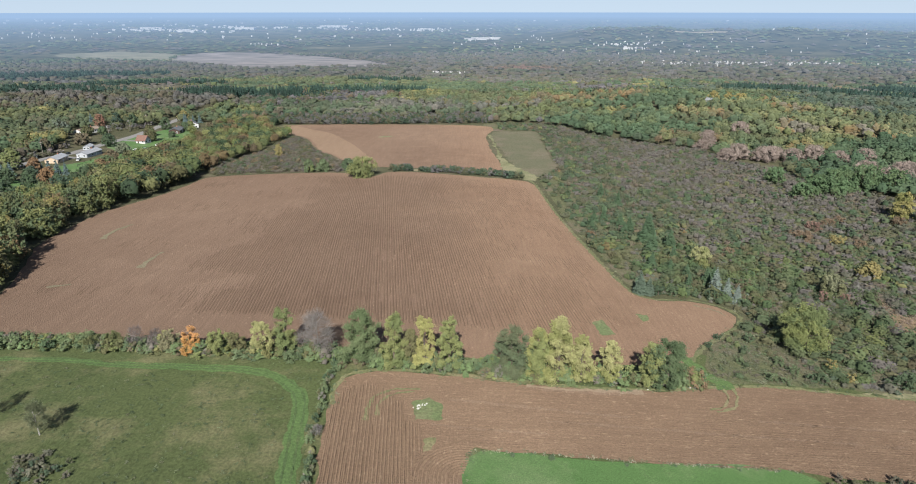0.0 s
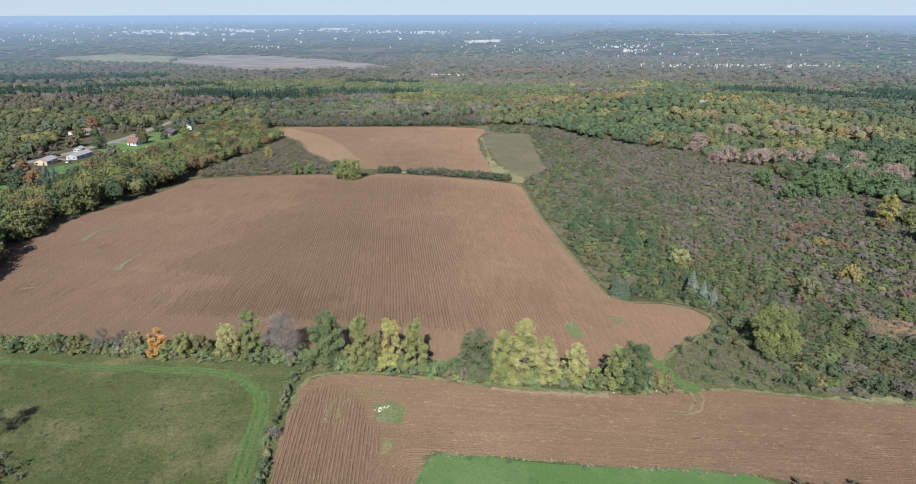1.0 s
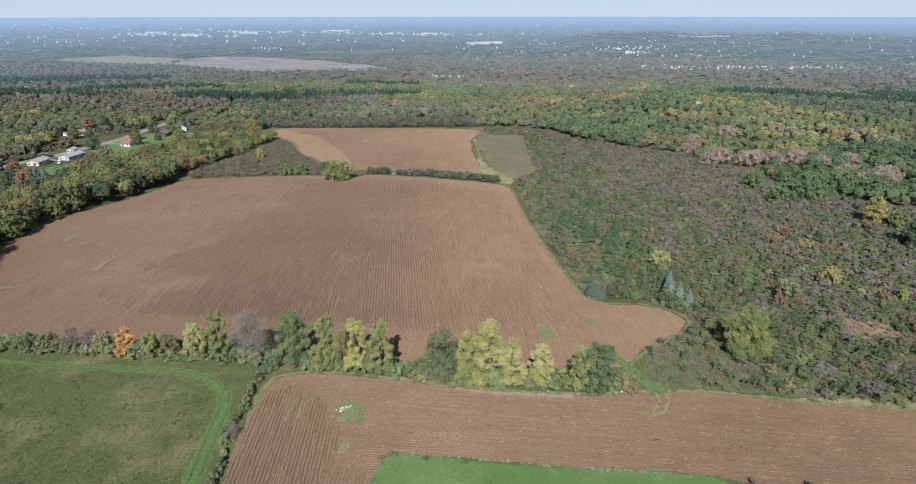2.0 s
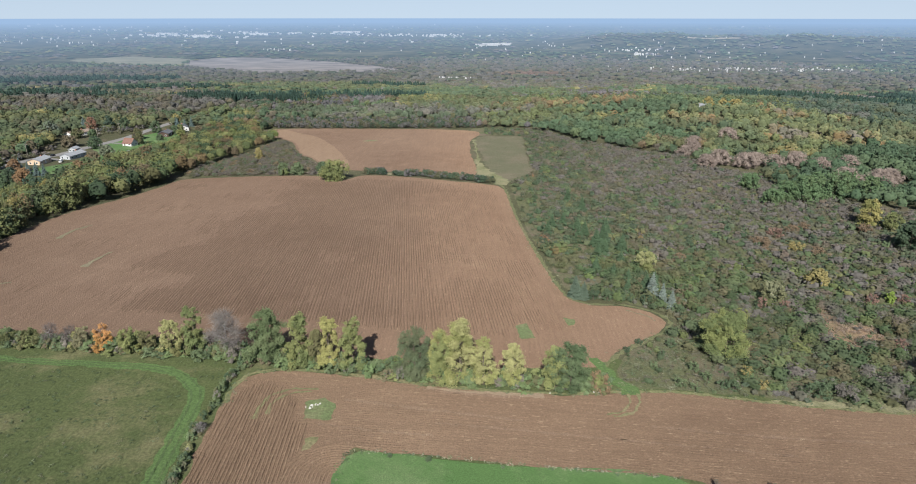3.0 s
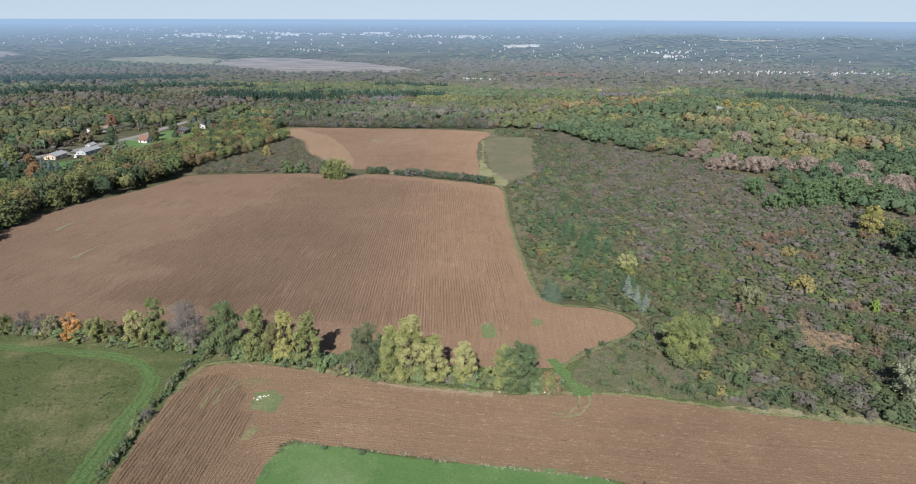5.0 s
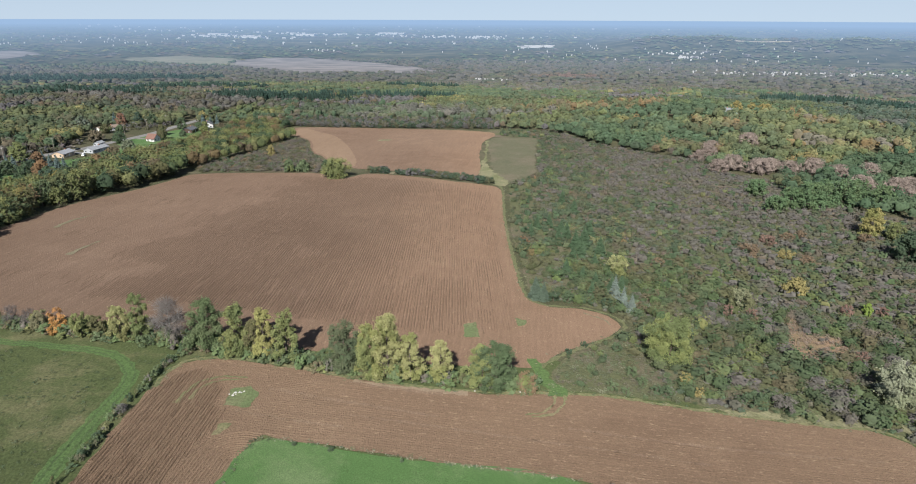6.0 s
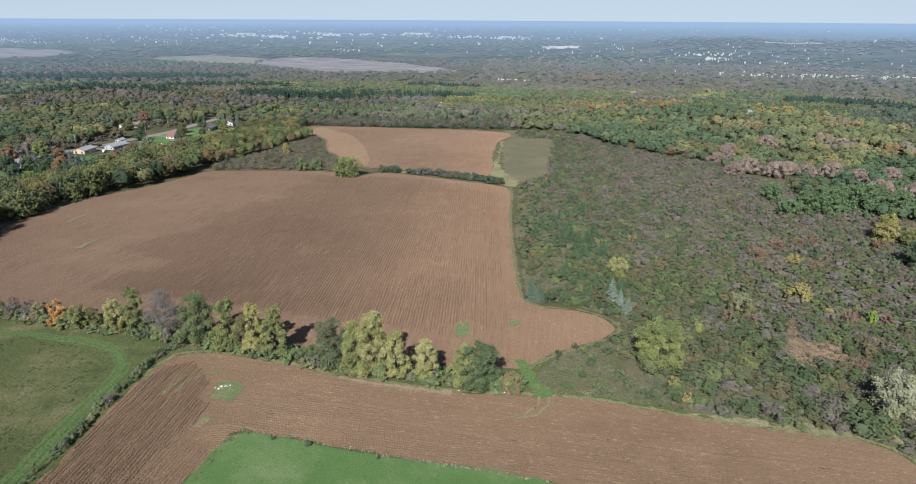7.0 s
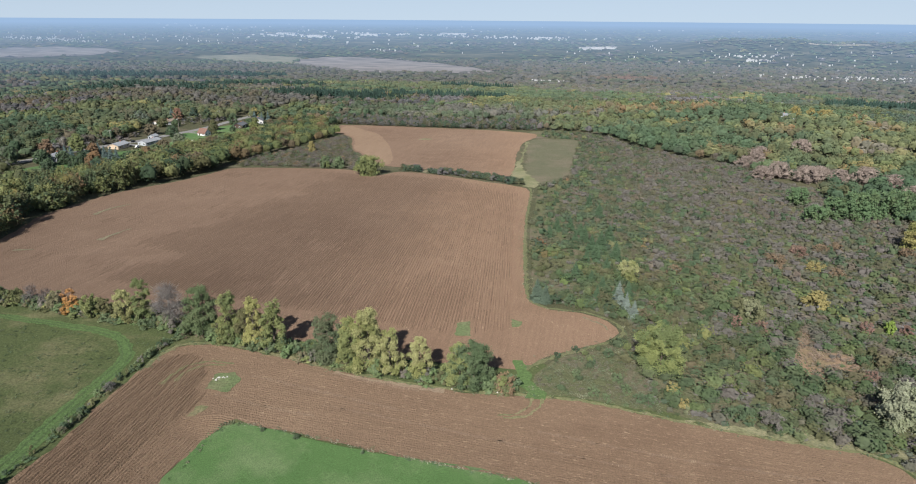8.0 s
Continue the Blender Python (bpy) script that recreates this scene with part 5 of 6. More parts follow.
make_scrub()
make_low_shrubs()
make_edge_shrubs()
make_woods()
make_belt()
broadleaf("tree", -60.0, 394.5, 12.4, 17.0, YELLOW_GREEN, "broad yellow-green tree at the edge of the field", 340, 3600, 0.42, 0.03, second=PALE_YELLOW, pointed=0.0)
broadleaf("tree", -97.2, 411, 8.5, 7.0, GREEN_MID, "green tree at the field's edge", 341, 600, 0.6, 0.05, second=YELLOW_GREEN)
broadleaf("tree", -88, 413, 8.0, 9.0, GREEN_MID, "rounded green bush-like tree at the field's edge", 342, 600, 0.6, 0.05)
broadleaf("tree", -72, 416, 8.0, 9.0, GREEN, "rounded green bush-like tree beside a yellow one", 343, 600, 0.6, 0.05)
broadleaf("tree", -132, 470, 9.0, 6.0, YELLOW, "slim yellow tree in low scrub", 344, 500, 0.6, 0.05)


# ---- the village ----
def box(bm, x0, x1, y0, y1, z0, z1, bevel=0.0):
    m = Matrix.Translation(((x0 + x1) / 2, (y0 + y1) / 2, (z0 + z1) / 2)) @ Matrix.Diagonal((x1 - x0, y1 - y0, z1 - z0, 1))
    r = bmesh.ops.create_cube(bm, size=1, matrix=m)
    if bevel:
        edges = list({e for v in r["verts"] for e in v.link_edges})
        bmesh.ops.bevel(bm, geom=edges, offset=bevel, segments=1, affect="EDGES")
    return bm


def boxed(*a, bevel=0.0):
    return box(bmesh.new(), *a, bevel=bevel)


WALL_WHITE = plain_material("white_clapboard", (0.6, 0.6, 0.58), 0.7, 0.12, 0.8)
WALL_RED = plain_material("red_brick", (0.42, 0.19, 0.13), 0.9, 0.3, 1.5)
WALL_BROWN = plain_material("dark_brown_boards", (0.10, 0.065, 0.05), 0.8, 0.3, 1.2)
WALL_GREY = plain_material("grey_clapboard", (0.42, 0.44, 0.46), 0.75, 0.15, 0.8)
WALL_CREAM = plain_material("cream_boards", (0.60, 0.47, 0.34), 0.75, 0.15, 0.8)
ROOF_GREY = plain_material("grey_shingles", (0.24, 0.25, 0.27), 0.85, 0.3, 1.2)
ROOF_RED = plain_material("rust_red_roofing", (0.22, 0.125, 0.098), 0.85, 0.2, 1.2)
ROOF_DARK = plain_material("dark_shingles", (0.09, 0.095, 0.105), 0.85, 0.3, 1.2)
ROOF_BROWN = plain_material("brown_shingles", (0.23, 0.18, 0.145), 0.85, 0.3, 1.2)
GLASS = plain_material("window_glass", (0.03, 0.04, 0.05), 0.1, 0.2, 1.0, spec=0.8)
TRIM = plain_material("white_trim", (0.8, 0.8, 0.78), 0.6, 0.08, 1.0)
METAL = plain_material("galvanised_metal", (0.5, 0.51, 0.52), 0.45, 0.2, 2.0, metal=0.6)
RUBBER = plain_material("tyre_rubber", (0.02, 0.02, 0.02), 0.9, 0.2, 5)
POLE_WOOD = plain_material("weathered_pole_wood", (0.30, 0.27, 0.23), 0.9, 0.3, 2.0)
STONE_WHITE = plain_material("white_limestone", (0.5, 0.485, 0.46), 0.85, 0.3, 1.5)
WATER = plain_material("pool_water", (0.10, 0.24, 0.32), 0.08, 0.1, 1.0, spec=0.7)


def gable_roof(w, d, z, rise, over, t=0.22):
    """A pitched roof with its ridge along y, thick, with eaves."""
    bm = bmesh.new()
    x, y = w / 2 + over, d / 2 + over
    drop = rise * over / (w / 2)
    prof = [(-x, z - drop), (0, z + rise), (x, z - drop), (x, z - drop + t), (0, z + rise + t), (-x, z - drop + t)]
    a = [bm.verts.new((px, -y, pz)) for px, pz in prof]
    b = [bm.verts.new((px, y, pz)) for px, pz in prof]
    for i in range(6):
        j = (i + 1) % 6
        bm.faces.new((a[i], a[j], b[j], b[i]))
    for s in (a, b):
        bm.faces.new((s[0], s[1], s[4], s[5]))
        bm.faces.new((s[1], s[2], s[3], s[4]))
    bmesh.ops.recalc_face_normals(bm, faces=bm.faces)
    return bm


def gable_wall(w, d, z, rise):
    bm = bmesh.new()
    x, y = w / 2, d / 2
    prof = [(-x, -0.6), (x, -0.6), (x, z), (0, z + rise), (-x, z)]
    a = [bm.verts.new((px, -y, pz)) for px, pz in prof]
    b = [bm.verts.new((px, y, pz)) for px, pz in prof]
    for i in range(5):
        j = (i + 1) % 5
        bm.faces.new((a[i], a[j], b[j], b[i]))
    bm.faces.new(a)
    bm.faces.new(b)
    bmesh.ops.recalc_face_normals(bm, faces=bm.faces)
    return bm


def window_on(house, x, y, z, axis, w=1.2, h=1.1):
    """A window on an outer wall; axis: the wall's outward way (+x, -x, +y, -y as 0..3)."""
    sx, sy = ((1, 0), (-1, 0), (0, 1), (0, -1))[axis]
    fr = boxed(*((x - 0.03, x + 0.03, y - w / 2 - 0.1, y + w / 2 + 0.1) if sx else (x - w / 2 - 0.1, x + w / 2 + 0.1, y - 0.03, y + 0.03)), z - 0.1, z + h + 0.1)
    frame_ob = part("window", fr, TRIM, house)
    ox, oy = x + sx * 0.035, y + sy * 0.035
    part("pane", boxed(*((ox - 0.02, ox + 0.02, y - w / 2, y + w / 2) if sx else (x - w / 2, x + w / 2, oy - 0.02, oy + 0.02)), z, z + h), GLASS, frame_ob)


def house(x, y, turn, w, d, eaves, rise, wall, roof, label, storeys=1, chimney=True, garage=False, name="house"):
    ob = new(name)
    z = float(ground_z(x, y))
    ob.matrix_basis = pose(x, y, z, 0, 0, turn)
    part("wall", gable_wall(w, d, eaves, rise), wall, ob)
    part("roof", gable_roof(w, d, eaves, rise, 0.5), roof, ob)
    for s in range(storeys):
        zz = 1.0 + 2.7 * s
        k = max(2, int(d // 3.6))
        for i in range(k):
            yy = -d / 2 + d * (i + 0.5) / k
            for xx, ax in ((w / 2, 0), (-w / 2, 1)):
                if not (s == 0 and i == k // 2):
                    window_on(ob, xx, yy, zz, ax)
        for yy, ax in ((d / 2, 2), (-d / 2, 3)):
            for xx in (-w / 4, w / 4):
                window_on(ob, xx, yy, zz, ax)
    yy = -d / 2 + d * (max(2, int(d // 3.6)) // 2 + 0.5) / max(2, int(d // 3.6))
    for xx in (w / 2, -w / 2):
        part("door", boxed(xx - 0.04, xx + 0.04, yy - 0.5, yy + 0.5, 0.05, 2.1), TRIM if wall is not WALL_WHITE else WALL_BROWN, ob)
    if garage:
        part("garage_door", boxed(-w / 2 - 0.05, -w / 2 + 0.05, d / 2 - 4.2, d / 2 - 1.0, 0.0, 2.2), TRIM, ob)
    if chimney:
        part("chimney", boxed(-0.35, 0.35, d * 0.2 - 0.4, d * 0.2 + 0.4, eaves, eaves + rise + 0.9, bevel=0.03), WALL_RED, ob)
    return tagged(ob, label, "house")


house(-274.0, 434.5, 4, 8.5, 14, 2.7, 1.7, WALL_CREAM, ROOF_GREY, "cream bungalow with a grey shingle roof")
house(-265.0, 459.0, -6, 8.0, 17, 2.7, 1.6, WALL_GREY, ROOF_GREY, "pale grey clapboard bungalow with a grey roof", garage=True)
house(-278.0, 482.0, 4, 5.0, 7, 2.5, 1.3, WALL_GREY, ROOF_GREY, "small grey garage beside a road", chimney=False)
house(-253.2, 517.5, 80, 7.6, 8.0, 2.6, 3.4, WALL_WHITE, ROOF_RED, "white cottage with a steep rust-red roof", chimney=False)
house(-250.0, 574.0, 8, 9.0, 15, 2.9, 1.8, WALL_BROWN, ROOF_DARK, "dark brown bungalow with a dark roof")
house(-250.5, 611.0, 30, 9.0, 16, 3.2, 2.2, WALL_WHITE, ROOF_DARK, "white house with a dark grey gable roof")
house(-320.0, 558.0, -20, 9.0, 20, 2.8, 1.6, WALL_WHITE, ROOF_BROWN, "long white house with a pale brown roof")
house(-277.0, 376.0, 12, 9.0, 13, 3.0, 2.2, WALL_GREY, ROOF_GREY, "grey house with a pale grey roof among trees")
house(284.0, 745.0, 60, 9, 15, 3.0, 2.4, WALL_GREY, ROOF_GREY, "grey house standing alone in autumn woods")
for i, (x, y) in enumerate([(309, 750), (318, 746), (326, 753), (296, 762)]):
    broadleaf("tree", x, y, 12, 12, (0.2, 0.165, 0.055), "bright yellow tree beside a house in the woods", 350 + i, 500, 0.8, 0.05, group="yellow wood trees")
drape("house_lawn", [(-262, 400), (-246, 398), (-238, 440), (-234, 490), (-222, 512), (-228, 545), (-238, 580), (-246, 598), (-262, 600), (-270, 560), (-272, 500), (-258, 478), (-256, 440), (-262, 425)], 4, 0.07,
      GRASS_LAWN, "bright green mown lawn round village houses", 0.4)
drape("house_lawn", [(-272, 330), (-240, 332), (-240, 352), (-252, 372), (-268, 372)], 4, 0.07, GRASS_LAWN, "bright green mown lawn beside a grey house", 0.4)
ribbon("road", ROAD, 7.5, 0.12, ASPHALT, "grey asphalt country road through a village", 0.05, 6)
ribbon("driveway", [(-284, 452), (-274, 450), (-268, 447)], 5, 0.12, ASPHALT, "short asphalt driveway beside a bungalow", 0.05, 2)
ribbon("driveway", [(-277, 526), (-262, 524), (-258, 522)], 4, 0.12, ASPHALT, "short asphalt driveway to a brick house", 0.05, 2)


def car(x, y, turn, mat, label, van=False):
    ob = new("van" if van else "car")
    ob.matrix_basis = pose(x, y, float(ground_z(x, y)) + 0.07, 0, 0, turn)
    L, H = (5.2, 2.0) if van else (4.5, 1.45)
    part("body", boxed(-0.9, 0.9, -L / 2, L / 2, 0.35, 0.95, bevel=0.14), mat, ob)
    bm = boxed(-0.8, 0.8, -L * 0.38, L * (0.36 if van else 0.2), 0.93, H, bevel=0.12)
    for v in bm.verts:
        if v.co.z > 1.1:
            v.co.x *= 0.86
            v.co.y *= 0.82
    part("cabin", bm, GLASS, ob, "dark glazed cabin")
    part("roof", boxed(-0.66, 0.66, -L * 0.3, L * (0.28 if van else 0.15), H - 0.02, H + 0.05, bevel=0.03), mat, ob)
    for sx in (-0.85, 0.85):
        for sy in (-L * 0.3, L * 0.3):
            bm = bmesh.new()
            bmesh.ops.create_cone(bm, cap_ends=True, segments=14, radius1=0.33, radius2=0.33, depth=0.22, matrix=Matrix.Translation((sx, sy, 0.33)) @ Matrix.Rotation(radians(90), 4, "Y"))
            part("wheel", bm, RUBBER, ob)
    return tagged(ob, label, "van" if van else "car")


car(-243.0, 482.5, 70, TRIM, "white car parked on a lawn")
car(-238.8, 488.0, 60, METAL, "silver car parked beside a white one")
car(-262.5, 440.0, 20, TRIM, "white van parked beside a bungalow", True)
car(-281.5, 461.0, 6, RUBBER, "dark car on a country road")

pool = new("swimming_pool")
pool.matrix_basis = pose(-235.5, 507.5, float(ground_z(-235.5, 507.5)))
for nm, r1, r2, zz, dep, mt in (("wall", 3.6, 3.6, 0.6, 1.3, TRIM), ("rim", 3.75, 3.75, 1.27, 0.1, TRIM), ("water", 3.4, 3.4, 1.3, 0.06, WATER)):
    bm = bmesh.new()
    bmesh.ops.create_cone(bm, cap_ends=True, segments=32, radius1=r1, radius2=r2, depth=dep, matrix=Matrix.Translation((0, 0, zz)))
    part(nm, bm, mt, pool)
tagged(pool, "round above-ground swimming pool with a white rim", "swimming pool")


def utility_pole(x, y, h=10.5):
    ob = new("utility_pole")
    ob.matrix_basis = pose(x, y, float(ground_z(x, y)), 0, 0, 5)
    v, f = tube([(0, 0, -0.5), (0, 0, h * 0.5), (0, 0, h)], [0.19, 0.16, 0.12], 8)
    part("pole", np_mesh("pole", v, f, POLE_WOOD, smooth=True), None, ob)
    part("crossarm", boxed(-1.2, 1.2, -0.07, 0.07, h - 0.8, h - 0.62), POLE_WOOD, ob)
    for sx in (-1.05, -0.5, 0.5, 1.05):
        bm = bmesh.new()
        bmesh.ops.create_cone(bm, cap_ends=True, segments=8, radius1=0.06, radius2=0.04, depth=0.2, matrix=Matrix.Translation((sx, 0, h - 0.52)))
        part("insulator", bm, WALL_GREY, ob)
    v, f = tube([(0, 0, h * 0.8), (-0.9, 0, h * 0.86), (-1.9, 0, h * 0.87)], [0.05, 0.045, 0.04], 6)
    part("lamp_arm", np_mesh("lamp_arm", v, f, METAL, smooth=True), None, ob)
    return tagged(ob, "tall weathered wooden utility pole beside a road", "utility pole", "utility poles")


for x, y in ((-292.5, 450), (-290, 536), (-289.5, 571), (-296, 405), (-292, 610)):
    utility_pole(x, y)

# garden trees of the village
for i, (x, y, h, w, c1, c2, label) in enumerate([
        (-266, 398, 9.5, 9, (0.165, 0.1, 0.05), RUST, "rust-orange garden tree beside spruces"), (-236.5, 363, 11, 11, (0.17, 0.1, 0.046), RUST, "orange-brown garden tree by a lawn"),
        (-284, 404, 14, 14, YELLOW_GREEN, GREEN_MID, "large yellow-green garden tree"), (-250, 526, 10, 9, OLIVE_LEAF, GREEN_MID, "olive garden tree beside a brick house"),
        (-246, 470, 8, 11, (0.11, 0.13, 0.08), None, "spreading grey-green garden tree"), (-243, 548, 5, 6, GREEN, None, "small round green garden tree on a lawn"),
        (-245, 594, 8, 7, YELLOW_GREEN, None, "yellow-green tree in front of a house"), (-262, 548, 10, 9, OLIVE_LEAF, BROWN, "olive-brown garden tree beside a lawn"),
        (-270, 497, 10, 12, GREEN_DARK, GREEN, "dark green tree by a road"), (-292, 500, 9, 13, BROWN, GREY, "brown half-bare tree by a road"),
        (-266, 590, 11, 10, GREEN, GREEN_DARK, "green tree behind a bungalow"), (-270, 640, 12, 11, YELLOW, YELLOW_GREEN, "yellow garden tree behind houses"),
        (-338, 548, 14, 15, (0.1, 0.122, 0.092), GREEN_MID, "large grey-green tree beyond a road"), (-303, 470, 9, 10, BROWN, GREY, "brown thinning tree beyond a road"),
        (-322, 583, 13, 12, (0.16, 0.085, 0.055), RUST, "rust-red tree beyond a road"), (-236, 346, 10.5, 10, GREEN_DARK, GREEN, "dark green tree beside a lawn"),
        (-221, 348, 11, 10, (0.045, 0.075, 0.05), GREEN, "dark green tree at the back of a belt"), (-290, 352, 12, 12, GREEN, GREY, "green tree beside a grey house"), (-268, 356, 11, 11, GREEN_DARK, GREEN, "dark green tree before a grey house"), (-276, 362, 9, 9, GREEN, GREEN_MID, "green tree before a grey house"), (-259, 384, 7, 8, (0.05, 0.075, 0.05), None, "low dark green tree before spruces"), (-292, 386, 12, 11, (0.16, 0.1, 0.06), RUST, "rust-brown tree beside a grey house"),
        (-238, 328, 11, 11, GREEN_DARK, GREEN, "dark green tree near the village"), (-300, 600, 12, 10, GREEN_DARK, GREEN, "dark green tree beyond a road"), (-315, 600, 13, 10, (0.04, 0.065, 0.045), GREEN_DARK, "very dark green tree beyond a road"),
        (-237, 436, 8.5, 11, BROWN, GOLD_BROWN, "spreading brown tree beside a pale grey bungalow"), (-228, 442, 7.5, 10, OLIVE_LEAF, BROWN, "olive tree at the back of a belt"), (-227, 403, 9, 10, GOLD_BROWN, OLIVE_LEAF, "golden-brown tree at the back of a belt"),
        (-223, 386, 9.5, 10, GREEN_MID, OLIVE_LEAF, "green tree at the back of a belt"), (-232, 420, 8, 10, GREEN_MID, YELLOW_GREEN, "green tree before a bungalow's lawn"), (-212, 470, 8.5, 11, BROWN, GOLD_BROWN, "brown tree at the back of a belt"), (-219, 492, 5.5, 8, OLIVE_LEAF, GREEN_MID, "olive tree below a lawn"),
        (-207, 522, 6, 9, GOLD_BROWN, OLIVE_LEAF, "golden-brown tree below a lawn"), (-216, 560, 7, 9, PINK_GREY, GREY, "pinkish-grey thinning tree below houses"), (-226, 590, 7.5, 9, BROWN, OLIVE_LEAF, "brown tree below houses"), (-312, 543, 8, 11, OLIVE_LEAF, GREEN_MID, "olive tree before a long white house"),
        (-303, 551, 6.5, 8, GREEN, GREEN_MID, "green tree beside a long white house"), (-253, 372, 8, 9, GREEN_DARK, GREEN, "dark green tree before a grey house"), (-262, 366, 9, 10, GREEN, GREEN_DARK, "green tree before a grey house")]):
    broadleaf("tree", x, y, h, w, c1, label, 400 + i, 600, 0.6, 0.06, second=c2, group="village trees")
for i, (x, y, h) in enumerate([(-269, 407, 9.5), (-257.5, 398.5, 9), (-250.7, 396, 9.5), (-244, 393.5, 9), (-272, 384, 10), (-281, 389, 9), (-262, 626, 10), (-266, 632, 10), (-258, 633, 9), (-254, 639, 10), (-333, 590, 14), (-328, 597, 13)]):
    spruce("spruce", x, y, h, h * 0.62, (0.075, 0.105, 0.10), "blue-green spruce in a garden", 440 + i, "garden spruces")

rng = np.random.default_rng(72)
GARDEN = (GREEN_MID, OLIVE_LEAF, GOLD_BROWN, YELLOW_GREEN, GREEN, (0.10, 0.125, 0.085), BROWN)
for i in range(26):
    y = 345 + i * 9.5 + rng.uniform(-3, 3)
    x = (-243 if i % 2 else -233) + rng.uniform(-4, 4) + (8 if 470 < y < 560 else 0)
    if y < 565 or i % 3 == 2:
        continue
    broadleaf("tree", x, y, rng.uniform(5.5, 8.5), rng.uniform(7, 10), GARDEN[i % 7], "low spreading autumn tree behind village gardens", 480 + i, 420, 0.55, 0.05, second=GARDEN[(i * 3 + 1) % 7], group="village trees")

# ---- small things on the fields ----
GRASS_PATCH = grass_material("young_grass", (0.1, 0.132, 0.06), (0.135, 0.162, 0.078), (0.17, 0.16, 0.095), 0.48)
drape("grass_patch", [(-11.2, 130.6), (-6.7, 131.2), (-3.5, 129.6), (-3.9, 122.6), (-9.4, 123.0)], 1.0, 0.16, GRASS_PATCH, "small unploughed green patch in the field", 0.25, sharp=True)
drape("grass_patch", [(-7.3, 116.6), (-4.2, 116.4), (-5.6, 112.6), (-7.3, 111.2)], 0.8, 0.16, GRASS_DRY, "small triangle of grass between plough ridges", 0.2, sharp=True)
drape("grass_patch", [(41.0, 179.5), (45.0, 181.0), (46.6, 171.2), (42.6, 169.8)], 1.0, 0.16, GRASS_PATCH, "small square of green grass in the ploughed field", 0.2, sharp=True)
drape("grass_patch", [(56.8, 188.6), (60.8, 186.6), (60.2, 183.2), (57.8, 182.0)], 1.0, 0.16, GRASS_PATCH, "small wedge of green grass in the ploughed field", 0.25, sharp=True)
for pts, wd in (([(-150, 257), (-151.5, 268), (-149, 281)], (2.5, 1.2)), ([(-116, 218.5), (-116.6, 227), (-116, 238)], (2.8, 0.8)), ([(-138.6, 200), (-131.5, 202)], (2.0, 1.4)), ([(-28, 412), (-27.5, 420)], 3.0)):
    ribbon("grass_streak", pts, wd, 0.2, GRASS_STREAK, "pale grassy streak in the ploughed field", 0.3, 1.5)
TRACKS = [[(-20.8, 122), (-20.4, 129.6), (-18.7, 132.9), (-14.7, 135.4), (-9.1, 135.6)], [(-18.5, 124), (-18.3, 129.3), (-16.5, 131.9), (-13.2, 134.1), (-10.4, 134.4)],
          [(67.9, 142.2), (66.8, 137.1), (63.9, 133.4), (60.2, 131.8)], [(70.3, 142.6), (69.3, 137.6), (66.3, 133.3), (61.8, 131.1)]]
for i, tr in enumerate(TRACKS):
    ribbon("wheel_track", tr, (1.0, 0.5) if i < 2 else (0.7, 0.6), 0.18, GRASS_DRY, "curved grassy wheel track on ploughed soil", 0.22, 1.0)
SOIL_DUST = soil_material("dusty_soil", (0.235, 0.176, 0.126), (0.29, 0.222, 0.162), (0.36, 0.29, 0.215), 2)
STRAW = soil_material("straw_strewn_soil", (0.185, 0.127, 0.09), (0.245, 0.174, 0.122), (0.34, 0.26, 0.18), 2)
for tr, wd in (([(-2, 131.5), (15.8, 129.4), (40, 127)], 0.8), ([(-6, 121.5), (0, 120.5), (20, 119)], 0.7), ([(16, 138.4), (24, 137.2), (40, 137)], (0.6, 1.6)),
               ([(70, 128), (100, 127), (140, 128)], 0.7), ([(20, 124), (60, 122), (100, 120)], 0.6)):
    ribbon("pale_track", tr, wd, 0.17, STRAW, "faint pale track of straw on ploughed soil", 0.25, 1.0)
ribbon("bare_headland", [(17, 139.2), (26, 138.0), (36, 138.0), (46, 138.6)], (1.0, 2.0), 0.14, SOIL_DUST, "dry pale soil along the field's edge", 0.25, 1.0)
drape("dry_grass", REEDY, 2, 0.12, GRASS_RUST, "patch of rust-coloured dry grass among shrubs", 0.8)
drape("dry_grass", [(104, 143.6), (117, 142.4), (134, 142), (146, 142.2), (141, 144.6), (120, 144.8)], 1.5, 0.14, GRASS_PALE, "pale dry reeds along the field's edge", 0.5)
drape("bare_spot", [(-68, 556), (-60, 556), (-57, 562), (-66, 563)], 1.5, 0.14, GRASS_PALE, "small pale spot in the far field", 0.5)
drape("dry_grass", [(118, 142.6), (134, 142), (147, 142.6), (155, 142), (157, 144.8), (146, 146), (121, 145.4)], 1.5, 0.2, GRASS_PALE, "bleached reeds standing along the field's edge", 0.5)
ribbon("grass_streak", [(-38, 507), (-23, 507.5)], 1.5, 0.14, STRAW, "pale streak of straw in the far field", 0.3, 1.5)


def stone(seed, r):
    rng = np.random.default_rng(seed)
    bm = bmesh.new()
    bmesh.ops.create_icosphere(bm, subdivisions=1, radius=r)
    for v in bm.verts:
        v.co *= rng.uniform(0.7, 1.2)
        v.co.z *= 0.6
    return bm


